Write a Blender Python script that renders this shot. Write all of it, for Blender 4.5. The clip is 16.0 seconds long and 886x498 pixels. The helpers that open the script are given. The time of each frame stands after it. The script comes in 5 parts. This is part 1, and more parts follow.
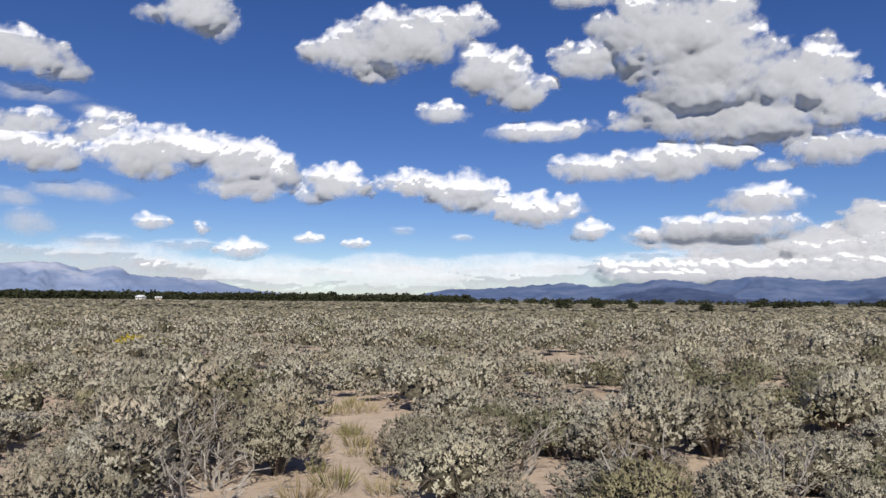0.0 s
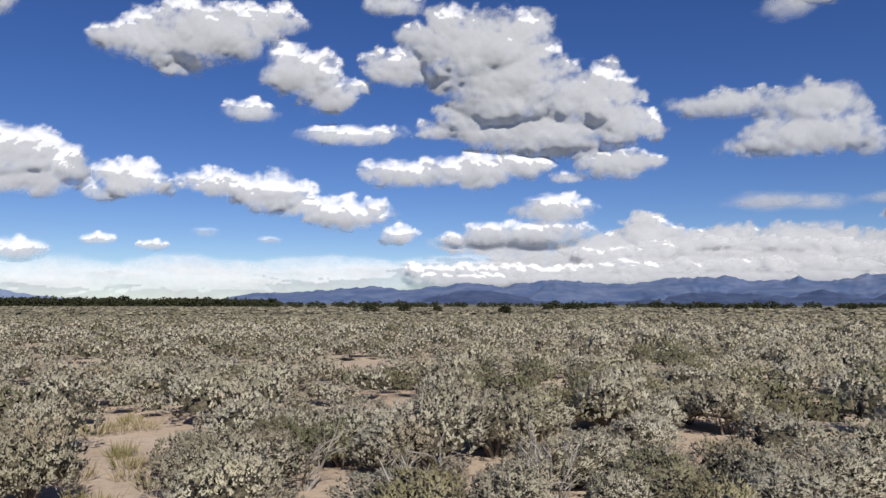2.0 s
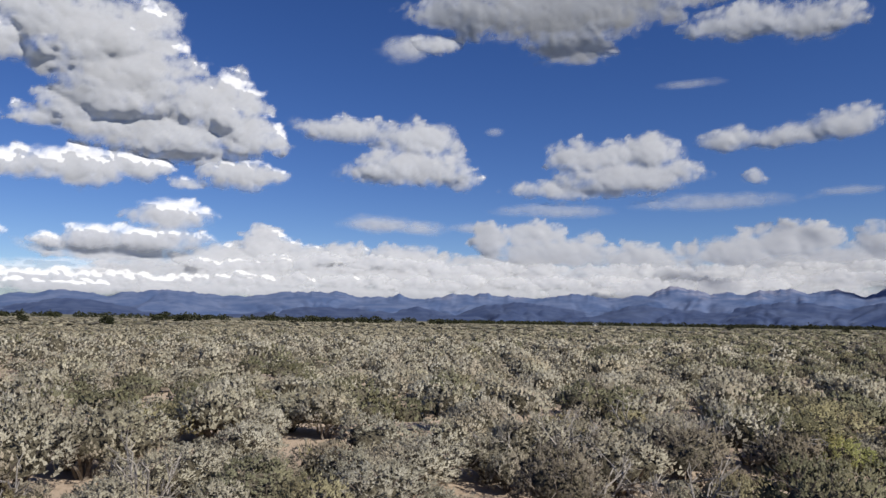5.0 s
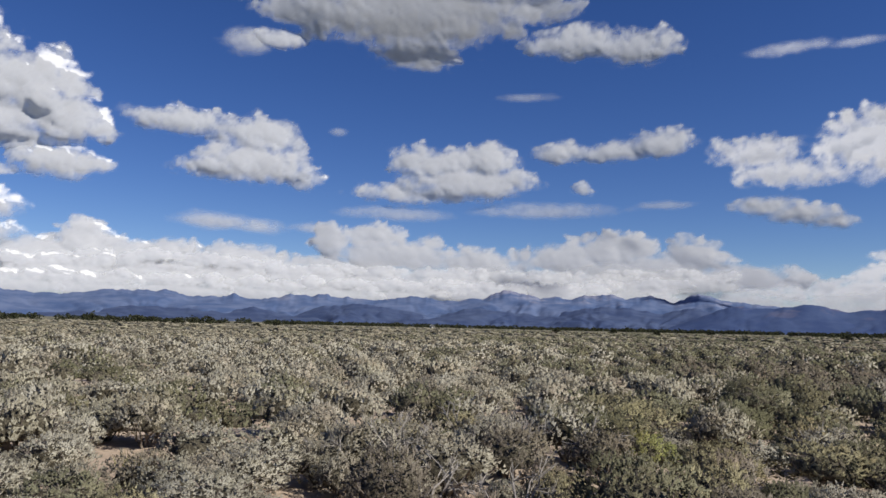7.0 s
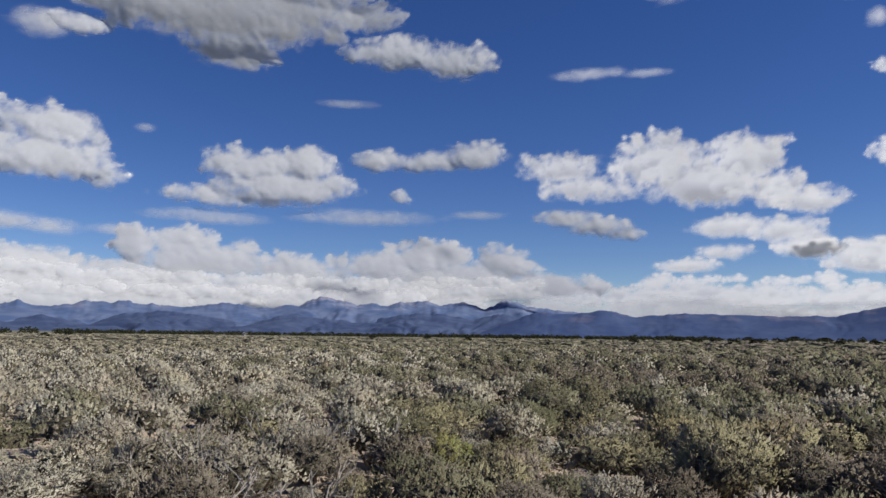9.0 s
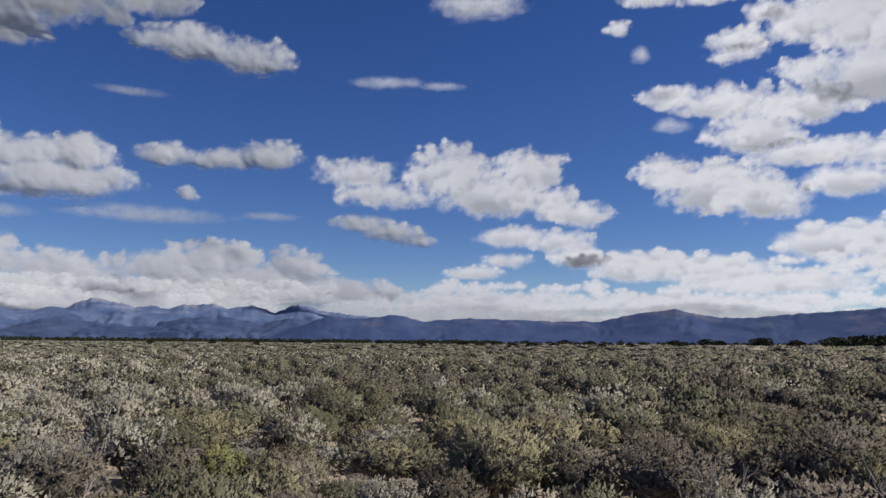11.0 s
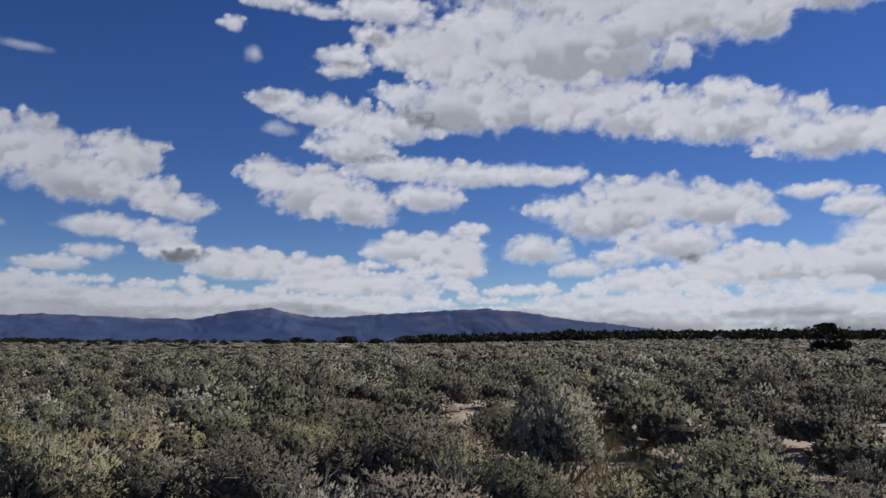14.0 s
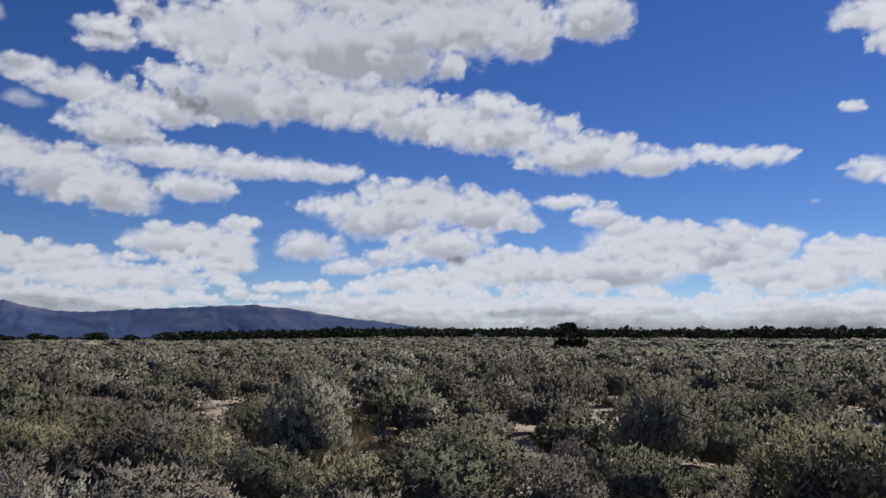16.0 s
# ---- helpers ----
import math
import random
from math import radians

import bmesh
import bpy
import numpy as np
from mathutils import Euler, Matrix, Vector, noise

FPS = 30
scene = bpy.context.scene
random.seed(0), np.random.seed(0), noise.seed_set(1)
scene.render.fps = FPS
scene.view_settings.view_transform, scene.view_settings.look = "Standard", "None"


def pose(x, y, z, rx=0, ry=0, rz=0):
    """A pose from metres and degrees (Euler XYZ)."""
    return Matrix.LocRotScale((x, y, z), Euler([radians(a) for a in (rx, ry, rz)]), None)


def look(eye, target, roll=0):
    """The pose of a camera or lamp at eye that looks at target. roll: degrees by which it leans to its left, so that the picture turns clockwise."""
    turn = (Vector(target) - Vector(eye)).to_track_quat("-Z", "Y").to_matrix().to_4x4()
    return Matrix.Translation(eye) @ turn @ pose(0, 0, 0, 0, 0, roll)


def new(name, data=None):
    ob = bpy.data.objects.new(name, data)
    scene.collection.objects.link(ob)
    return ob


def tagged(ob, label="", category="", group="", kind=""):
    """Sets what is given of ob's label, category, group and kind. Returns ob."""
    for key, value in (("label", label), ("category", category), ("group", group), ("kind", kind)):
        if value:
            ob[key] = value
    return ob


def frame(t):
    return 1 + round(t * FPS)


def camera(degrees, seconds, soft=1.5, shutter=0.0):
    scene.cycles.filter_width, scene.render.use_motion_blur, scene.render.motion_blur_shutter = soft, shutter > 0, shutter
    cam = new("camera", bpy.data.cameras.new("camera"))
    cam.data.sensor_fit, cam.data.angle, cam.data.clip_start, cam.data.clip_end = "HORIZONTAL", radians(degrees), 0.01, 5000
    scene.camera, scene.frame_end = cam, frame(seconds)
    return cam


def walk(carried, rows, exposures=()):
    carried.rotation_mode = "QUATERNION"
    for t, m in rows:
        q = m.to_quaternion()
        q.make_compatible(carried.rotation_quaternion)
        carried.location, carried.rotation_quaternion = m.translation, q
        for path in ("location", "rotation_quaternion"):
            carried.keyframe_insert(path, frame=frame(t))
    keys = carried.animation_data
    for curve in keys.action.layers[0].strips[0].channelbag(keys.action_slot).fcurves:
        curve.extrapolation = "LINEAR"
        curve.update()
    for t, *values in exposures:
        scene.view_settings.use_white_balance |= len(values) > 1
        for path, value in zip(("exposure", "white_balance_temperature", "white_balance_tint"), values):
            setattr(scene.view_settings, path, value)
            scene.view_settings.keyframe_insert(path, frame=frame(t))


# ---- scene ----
cam = camera(62.05, 16.0, 1.5)
PATH = [
    (0.0, pose(-0.290, 0.203, 1.697, 94.224, -0.513, -1.088)),
    (0.5, pose(-0.242, 0.243, 1.716, 94.164, -0.427, -5.142)),
    (1.0, pose(-0.166, 0.310, 1.732, 94.212, -0.284, -8.545)),
    (1.5, pose(-0.108, 0.265, 1.752, 94.328, -0.116, -12.103)),
    (2.0, pose(-0.061, 0.281, 1.752, 94.549, -0.020, -15.878)),
    (2.5, pose(-0.048, 0.242, 1.742, 94.768, 0.126, -20.286)),
    (3.0, pose(-0.041, 0.216, 1.739, 95.089, -0.025, -24.738)),
    (3.5, pose(-0.060, 0.167, 1.736, 95.350, -0.162, -30.347)),
    (4.0, pose(-0.105, 0.105, 1.730, 95.585, -0.358, -35.973)),
    (4.5, pose(-0.123, 0.120, 1.728, 95.699, -0.612, -40.954)),
    (7.0, pose(-0.092, 0.089, 1.752, 96.091, -1.236, -57.526)),
    (7.5, pose(-0.114, 0.041, 1.759, 96.321, -1.108, -60.835)),
    (8.0, pose(-0.149, -0.022, 1.764, 96.529, -0.941, -64.285)),
    (8.5, pose(-0.172, -0.062, 1.766, 96.675, -0.745, -67.964)),
    (11.0, pose(0.066, -0.161, 1.753, 97.273, -0.391, -87.680)),
    (11.5, pose(0.133, -0.170, 1.763, 97.297, -0.367, -92.493)),
    (12.0, pose(0.198, -0.179, 1.774, 97.319, -0.304, -97.332)),
    (12.5, pose(0.282, -0.200, 1.786, 97.324, -0.140, -102.197)),
    (13.0, pose(0.381, -0.228, 1.790, 97.333, -0.063, -107.270)),
    (13.5, pose(0.421, -0.249, 1.788, 97.331, -0.048, -112.615)),
    (14.0, pose(0.407, -0.252, 1.778, 97.288, -0.245, -118.273)),
    (14.5, pose(0.258, -0.243, 1.751, 97.177, -0.216, -123.944)),
    (15.0, pose(0.138, -0.216, 1.737, 97.112, -0.290, -129.144)),
    (15.5, pose(0.053, -0.188, 1.726, 97.140, -0.330, -133.188)),
    (16.0, pose(0.022, -0.196, 1.726, 97.184, -0.349, -135.922)),
]
EXPOSURES = [(0, 0.06, 6600, 10), (4, 0.05, 6540, 10), (8, 0.06, 6500, 10), (11, -0.06, 6430, 10), (14, -0.31, 6280, 10), (16, -0.2, 6250, 10)]
walk(cam, PATH, EXPOSURES)

# ---- world, sun ----
SUN_AZ, SUN_EL = 176.0, 41.0          # clockwise from +Y, and above the plain
world = bpy.data.worlds.new("sky")
scene.world = world
world.use_nodes = True
wn = world.node_tree.nodes
wl = world.node_tree.links
sky = wn.new("ShaderNodeTexSky")
sky.sky_type = "NISHITA"
sky.sun_disc = False
sky.sun_elevation = radians(SUN_EL)
sky.sun_rotation = radians(SUN_AZ)
sky.altitude = 2200
sky.air_density, sky.dust_density, sky.ozone_density = 1.0, 0.05, 3.0
wn["Background"].inputs["Strength"].default_value = 0.085
deep = wn.new("ShaderNodeHueSaturation")
deep.inputs["Saturation"].default_value = 1.25
deep.inputs["Hue"].default_value = 0.517
wl.new(sky.outputs[0], deep.inputs["Color"])
wl.new(deep.outputs[0], wn["Background"].inputs["Color"])
sun = new("sun", bpy.data.lights.new("sun", "SUN"))
sun.data.energy, sun.data.angle, sun.data.color = 5.0, radians(0.53), (1.0, 0.955, 0.89)
_sa, _se = radians(SUN_AZ), radians(SUN_EL)
SUN_DIR = Vector((math.sin(_sa) * math.cos(_se), math.cos(_sa) * math.cos(_se), math.sin(_se)))
sun.matrix_world = look((0, 0, 60), Vector((0, 0, 60)) - SUN_DIR)


# ---- materials ----
def mat(name, rough=0.8):
    m = bpy.data.materials.new(name)
    m.use_nodes = True
    b = m.node_tree.nodes["Principled BSDF"]
    b.inputs["Roughness"].default_value = rough
    b.inputs["Specular IOR Level"].default_value = 0.1
    return m, m.node_tree.nodes, m.node_tree.links, b


def ramp(n, stops):
    r = n.new("ShaderNodeValToRGB")
    while len(r.color_ramp.elements) < len(stops):
        r.color_ramp.elements.new(0.5)
    for e, (p, c) in zip(r.color_ramp.elements, stops):
        e.position, e.color = p, (*c, 1)
    return r


def noise_node(n, l, scale, detail=4.0, rough=0.55, coord=None):
    t = n.new("ShaderNodeTexNoise")
    t.inputs["Scale"].default_value = scale
    t.inputs["Detail"].default_value = detail
    t.inputs["Roughness"].default_value = rough
    if coord is not None:
        l.new(coord, t.inputs["Vector"])
    return t


def mix(n, l, fac, a, b, blend="MIX"):
    m = n.new("ShaderNodeMix")
    m.data_type, m.blend_type = "RGBA", blend
    for sock, v in ((m.inputs[0], fac), (m.inputs[6], a), (m.inputs[7], b)):
        if isinstance(v, (int, float)):
            sock.default_value = v
        elif isinstance(v, tuple):
            sock.default_value = (*v, 1)
        else:
            l.new(v, sock)
    return m.outputs[2]


def add_place(n, l, pos):
    """The same place, shifted, so that a second noise is not the first again."""
    v = n.new("ShaderNodeVectorMath")
    v.inputs[1].default_value = (31.7, -12.3, 5.1)
    l.new(pos, v.inputs[0])
    return v.outputs[0]


def foliage_material(name, dark, pale, tip, through_light=0.12):
    """Small matt leaves: tone by plant, by sprig and by a fine grain; a little light passes through."""
    m, n, l, b = mat(name, 0.75)
    info, geo = n.new("ShaderNodeObjectInfo"), n.new("ShaderNodeNewGeometry")
    plant = noise_node(n, l, 1.05, 1.5, 0.5, geo.outputs["Position"])
    add = n.new("ShaderNodeMath")
    add.operation = "MULTIPLY_ADD"
    l.new(geo.outputs["Random Per Island"], add.inputs[0])
    add.inputs[1].default_value = 0.16
    l.new(plant.outputs["Fac"], add.inputs[2])
    sub = n.new("ShaderNodeMath")
    sub.operation = "MULTIPLY_ADD"
    l.new(info.outputs["Random"], sub.inputs[0])
    sub.inputs[1].default_value = 0.3
    l.new(add.outputs[0], sub.inputs[2])
    r = ramp(n, [(0.40, dark), (0.72, pale), (1.0, tip)])
    l.new(sub.outputs[0], r.inputs["Fac"])
    tint = noise_node(n, l, 0.8, 1.0, 0.5, geo.outputs["Position"])
    some = n.new("ShaderNodeMapRange")
    some.inputs["From Min"].default_value, some.inputs["From Max"].default_value = 0.5, 0.75
    some.inputs["To Max"].default_value = 0.55
    l.new(tint.outputs["Fac"], some.inputs["Value"])
    colour = mix(n, l, some.outputs[0], r.outputs["Color"], mix(n, l, 1.0, r.outputs["Color"], (1.0, 1.0, 0.84), "MULTIPLY"))
    dry = noise_node(n, l, 1.3, 1.0, 0.5, add_place(n, l, geo.outputs["Position"]))
    part_dry = n.new("ShaderNodeMapRange")
    part_dry.inputs["From Min"].default_value, part_dry.inputs["From Max"].default_value = 0.48, 0.68
    part_dry.inputs["To Max"].default_value = 0.7
    l.new(dry.outputs["Fac"], part_dry.inputs["Value"])
    colour = mix(n, l, part_dry.outputs[0], colour, mix(n, l, 1.0, colour, (0.90, 0.80, 0.76), "MULTIPLY"))
    grain = noise_node(n, l, 55, 3, 0.65, geo.outputs["Position"])
    leafy = ramp(n, [(0.36, (0.58, 0.56, 0.53)), (0.52, (0.93, 0.93, 0.93)), (0.66, (1.18, 1.18, 1.18))])
    l.new(grain.outputs["Fac"], leafy.inputs["Fac"])
    colour = mix(n, l, 1.0, colour, leafy.outputs["Color"], "MULTIPLY")
    bp = n.new("ShaderNodeBump")
    bp.inputs["Strength"].default_value = 0.7
    bp.inputs["Distance"].default_value = 0.02
    l.new(grain.outputs["Fac"], bp.inputs["Height"])
    l.new(bp.outputs[0], b.inputs["Normal"])
    l.new(colour, b.inputs["Base Color"])
    tr = n.new("ShaderNodeBsdfTranslucent")
    l.new(colour, tr.inputs["Color"])
    ms = n.new("ShaderNodeMixShader")
    ms.inputs[0].default_value = through_light
    l.new(b.outputs[0], ms.inputs[1])
    l.new(tr.outputs[0], ms.inputs[2])
    l.new(ms.outputs[0], n["Material Output"].inputs["Surface"])
    return m


def bark_material(name, dark, pale):
    m, n, l, b = mat(name, 0.9)
    geo = n.new("ShaderNodeNewGeometry")
    t = noise_node(n, l, 28, 5, 0.65, geo.outputs["Position"])
    r = ramp(n, [(0.3, dark), (0.7, pale)])
    l.new(t.outputs["Fac"], r.inputs["Fac"])
    l.new(r.outputs["Color"], b.inputs["Base Color"])
    bp = n.new("ShaderNodeBump")
    bp.inputs["Strength"].default_value = 0.6
    bp.inputs["Distance"].default_value = 0.01
    l.new(t.outputs["Fac"], bp.inputs["Height"])
    l.new(bp.outputs[0], b.inputs["Normal"])
    return m


SAGE = foliage_material("sage_leaves", (0.28, 0.256, 0.192), (0.46, 0.428, 0.332), (0.58, 0.547, 0.44))
# dry and green leaves are kept dark; they also paint the southern shade
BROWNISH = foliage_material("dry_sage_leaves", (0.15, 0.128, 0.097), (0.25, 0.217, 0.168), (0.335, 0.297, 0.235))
PALE = foliage_material("silvery_sage_leaves", (0.25, 0.234, 0.18), (0.40, 0.378, 0.30), (0.52, 0.497, 0.405))
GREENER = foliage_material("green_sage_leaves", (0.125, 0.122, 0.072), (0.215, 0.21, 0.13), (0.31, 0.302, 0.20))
OLIVE = foliage_material("olive_sage_leaves", (0.185, 0.168, 0.097), (0.32, 0.292, 0.175), (0.45, 0.41, 0.25))
SAGE_FAR = foliage_material("sage_leaves_far", (0.23, 0.208, 0.148), (0.37, 0.339, 0.248), (0.48, 0.444, 0.335))
RABBIT = foliage_material("rabbitbrush_leaves", (0.22, 0.23, 0.08), (0.33, 0.34, 0.13), (0.44, 0.43, 0.19))
YELLOW = foliage_material("yellow_flower_heads", (0.40, 0.30, 0.03), (0.55, 0.42, 0.05), (0.62, 0.5, 0.1))
STRAW = foliage_material("dry_grass_blades", (0.26, 0.215, 0.12), (0.36, 0.30, 0.175), (0.45, 0.385, 0.24))
DRY_GREEN = foliage_material("green_grass_blades", (0.17, 0.165, 0.07), (0.25, 0.235, 0.10), (0.33, 0.31, 0.15))
JUNIPER = foliage_material("juniper_needles", (0.03, 0.034, 0.018), (0.05, 0.056, 0.03), (0.08, 0.084, 0.045), 0.1)
BARK = bark_material("sage_bark", (0.10, 0.08, 0.062), (0.26, 0.225, 0.19))
TWIGS = bark_material("dark_twigs", (0.075, 0.066, 0.046), (0.155, 0.138, 0.10))


def body_material():
    """The dense inside of a shrub: pale leaf clusters over dark twigs, at the size of leaves, with gap shade in the
    darks.
    """
    m, n, l, b = mat("leafy_twigs_gap_shade", 0.9)
    geo, info = n.new("ShaderNodeNewGeometry"), n.new("ShaderNodeObjectInfo")
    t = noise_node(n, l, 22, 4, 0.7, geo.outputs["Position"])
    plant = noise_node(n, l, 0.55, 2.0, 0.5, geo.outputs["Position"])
    # darks are twigs and also the painted shade between leaf clumps
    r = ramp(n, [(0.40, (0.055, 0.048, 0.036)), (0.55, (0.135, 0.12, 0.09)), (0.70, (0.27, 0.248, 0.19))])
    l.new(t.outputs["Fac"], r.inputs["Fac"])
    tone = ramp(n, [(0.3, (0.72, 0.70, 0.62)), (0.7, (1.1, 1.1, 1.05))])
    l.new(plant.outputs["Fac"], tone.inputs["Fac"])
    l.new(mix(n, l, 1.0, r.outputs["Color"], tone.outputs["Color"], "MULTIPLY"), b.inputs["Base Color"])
    bp = n.new("ShaderNodeBump")
    bp.inputs["Strength"].default_value = 1.0
    bp.inputs["Distance"].default_value = 0.05
    l.new(t.outputs["Fac"], bp.inputs["Height"])
    l.new(bp.outputs[0], b.inputs["Normal"])
    return m


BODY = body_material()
DEAD = bark_material("weathered_grey_wood", (0.17, 0.152, 0.13), (0.42, 0.385, 0.34))


def soil_material():
    """Pinkish sandy soil with litter; far off the closed grey-green shrub cover takes over."""
    m, n, l, b = mat("sandy_soil", 0.95)
    geo = n.new("ShaderNodeNewGeometry")
    pos = geo.outputs["Position"]
    big = noise_node(n, l, 0.45, 4, 0.6, pos)
    grit = noise_node(n, l, 9, 9, 0.78, pos)
    sand = ramp(n, [(0.3, (0.42, 0.325, 0.24)), (0.55, (0.52, 0.415, 0.315)), (0.8, (0.58, 0.475, 0.37))])
    l.new(big.outputs["Fac"], sand.inputs["Fac"])
    fine = ramp(n, [(0.3, (0.5, 0.46, 0.40)), (0.52, (1.0, 1.0, 1.0))])
    l.new(grit.outputs["Fac"], fine.inputs["Fac"])
    near = mix(n, l, 0.8, sand.outputs["Color"], fine.outputs["Color"], "MULTIPLY")
    cover = noise_node(n, l, 0.05, 6, 0.7, pos)
    coverc = ramp(n, [(0.25, (0.10, 0.094, 0.062)), (0.5, (0.155, 0.145, 0.097)), (0.75, (0.21, 0.195, 0.13))])
    l.new(cover.outputs["Fac"], coverc.inputs["Fac"])
    length = n.new("ShaderNodeVectorMath")
    length.operation = "LENGTH"
    l.new(pos, length.inputs[0])
    mr = n.new("ShaderNodeMapRange")
    mr.inputs["From Min"].default_value, mr.inputs["From Max"].default_value = 18, 90
    l.new(length.outputs["Value"], mr.inputs["Value"])
    l.new(mix(n, l, mr.outputs[0], near, coverc.outputs["Color"]), b.inputs["Base Color"])
    bp = n.new("ShaderNodeBump")
    bp.inputs["Strength"].default_value = 0.8
    bp.inputs["Distance"].default_value = 0.03
    l.new(grit.outputs["Fac"], bp.inputs["Height"])
    l.new(bp.outputs[0], b.inputs["Normal"])
    return m


SOIL = soil_material()


def rock_material(name, forest, slope, bare, lo, hi, scale=0.006):
    """Mountain sides: dark forest broken by paler slopes, bare rock on the high crests; blue haze is in the colours."""
    m, n, l, b = mat(name, 0.95)
    geo = n.new("ShaderNodeNewGeometry")
    pos = geo.outputs["Position"]
    t = noise_node(n, l, scale, 7, 0.62, pos)
    r = ramp(n, [(0.4, forest), (0.62, slope)])
    l.new(t.outputs["Fac"], r.inputs["Fac"])
    sep = n.new("ShaderNodeSeparateXYZ")
    l.new(pos, sep.inputs[0])
    wob = n.new("ShaderNodeMath")
    wob.operation = "MULTIPLY_ADD"
    l.new(t.outputs["Fac"], wob.inputs[0])
    wob.inputs[1].default_value = 150
    l.new(sep.outputs["Z"], wob.inputs[2])
    mr = n.new("ShaderNodeMapRange")
    mr.inputs["From Min"].default_value, mr.inputs["From Max"].default_value = lo, hi
    l.new(wob.outputs[0], mr.inputs["Value"])
    colour = mix(n, l, mr.outputs[0], r.outputs["Color"], bare)
    scar = noise_node(n, l, scale * 0.75, 5, 0.6, add_place(n, l, pos))          # open rocky slopes in the forest
    some, high = n.new("ShaderNodeMapRange"), n.new("ShaderNodeMapRange")
    some.inputs["From Min"].default_value, some.inputs["From Max"].default_value = 0.55, 0.63
    l.new(scar.outputs["Fac"], some.inputs["Value"])
    high.inputs["From Min"].default_value, high.inputs["From Max"].default_value = lo - 120, lo - 85
    high.inputs["To Max"].default_value = 0.75
    l.new(sep.outputs["Z"], high.inputs["Value"])
    both = n.new("ShaderNodeMath")
    both.operation = "MULTIPLY"
    l.new(some.outputs[0], both.inputs[0])
    l.new(high.outputs[0], both.inputs[1])
    l.new(mix(n, l, both.outputs[0], colour, bare), b.inputs["Base Color"])
    return m


# distance haze is painted into these base colours as blue
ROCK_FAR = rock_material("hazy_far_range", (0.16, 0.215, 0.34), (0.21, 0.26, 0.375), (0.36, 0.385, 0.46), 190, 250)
ROCK_MAIN = rock_material("haze_blue_forest", (0.066, 0.103, 0.20), (0.12, 0.155, 0.25), (0.30, 0.285, 0.325), 228, 285, 0.009)
# darker than the other ranges: cloud shade over it is in the colour
ROCK_SOUTH = rock_material("painted_shade_range", (0.040, 0.064, 0.145), (0.058, 0.086, 0.17), (0.125, 0.122, 0.175), 135, 168, 0.02)
ROCK_FRONT = rock_material("haze_blue_foothills", (0.040, 0.060, 0.125), (0.066, 0.09, 0.16), (0.14, 0.15, 0.2), 300, 400, 0.012)


def cloud_material(name="cloud_vapour", ragged=0.6):
    """Bright white vapour: scatters and passes light, and thins out to nothing at its ragged edge; base shade is in its
    colour.
    """
    m = bpy.data.materials.new(name)
    m.use_nodes = True
    n, l = m.node_tree.nodes, m.node_tree.links
    n.remove(n["Principled BSDF"])
    att = n.new("ShaderNodeAttribute")
    att.attribute_name = "thickness"
    geo = n.new("ShaderNodeNewGeometry")
    t = noise_node(n, l, 0.013, 7, 0.58, geo.outputs["Position"])
    sub = n.new("ShaderNodeMath")
    sub.operation = "MULTIPLY_ADD"
    l.new(t.outputs["Fac"], sub.inputs[0])
    sub.inputs[1].default_value = ragged
    sub.inputs[2].default_value = -0.5 * ragged
    add = n.new("ShaderNodeMath")
    add.operation = "ADD"
    l.new(att.outputs["Fac"], add.inputs[0])
    l.new(sub.outputs[0], add.inputs[1])
    mr = n.new("ShaderNodeMapRange")
    mr.interpolation_type = "SMOOTHSTEP"
    mr.inputs["From Min"].default_value, mr.inputs["From Max"].default_value = 0.12, 0.92
    l.new(add.outputs[0], mr.inputs["Value"])
    dif, tra, tp = n.new("ShaderNodeBsdfDiffuse"), n.new("ShaderNodeBsdfTranslucent"), n.new("ShaderNodeBsdfTransparent")
    dif.inputs["Color"].default_value = (0.68, 0.69, 0.705, 1)
    # this ramp paints the grey of cloud bases into the passing colour
    shade_ramp = ramp(n, [(0.0, (0.95, 0.95, 0.95)), (0.38, (0.61, 0.63, 0.67)), (1.0, (0.10, 0.11, 0.135))])
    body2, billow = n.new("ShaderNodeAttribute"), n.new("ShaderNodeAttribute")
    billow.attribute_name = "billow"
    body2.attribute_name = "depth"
    l.new(body2.outputs["Fac"], shade_ramp.inputs["Fac"])
    l.new(shade_ramp.outputs["Color"], tra.inputs["Color"])
    for shader, way, lean in ((dif, 1.0, tuple(0.3 * SUN_DIR)), (tra, 0.35, tuple(-SUN_DIR))):      # light wanders inside vapour: soften the relief
        add2, norm = n.new("ShaderNodeVectorMath"), n.new("ShaderNodeVectorMath")
        add2.operation, norm.operation = "MULTIPLY_ADD", "NORMALIZE"
        l.new(billow.outputs["Vector"], add2.inputs[0])
        add2.inputs[1].default_value = (way, way, way)
        add2.inputs[2].default_value = lean
        l.new(add2.outputs[0], norm.inputs[0])
        l.new(norm.outputs[0], shader.inputs["Normal"])
    body, out = n.new("ShaderNodeMixShader"), n.new("ShaderNodeMixShader")
    body.inputs[0].default_value = 0.5
    l.new(dif.outputs[0], body.inputs[1])
    l.new(tra.outputs[0], body.inputs[2])
    l.new(mr.outputs[0], out.inputs[0])
    l.new(tp.outputs[0], out.inputs[1])
    l.new(body.outputs[0], out.inputs[2])
    l.new(out.outputs[0], n["Material Output"].inputs["Surface"])
    return m


CLOUD = cloud_material()
VEIL = cloud_material("thin_cloud_layer", 0.35)


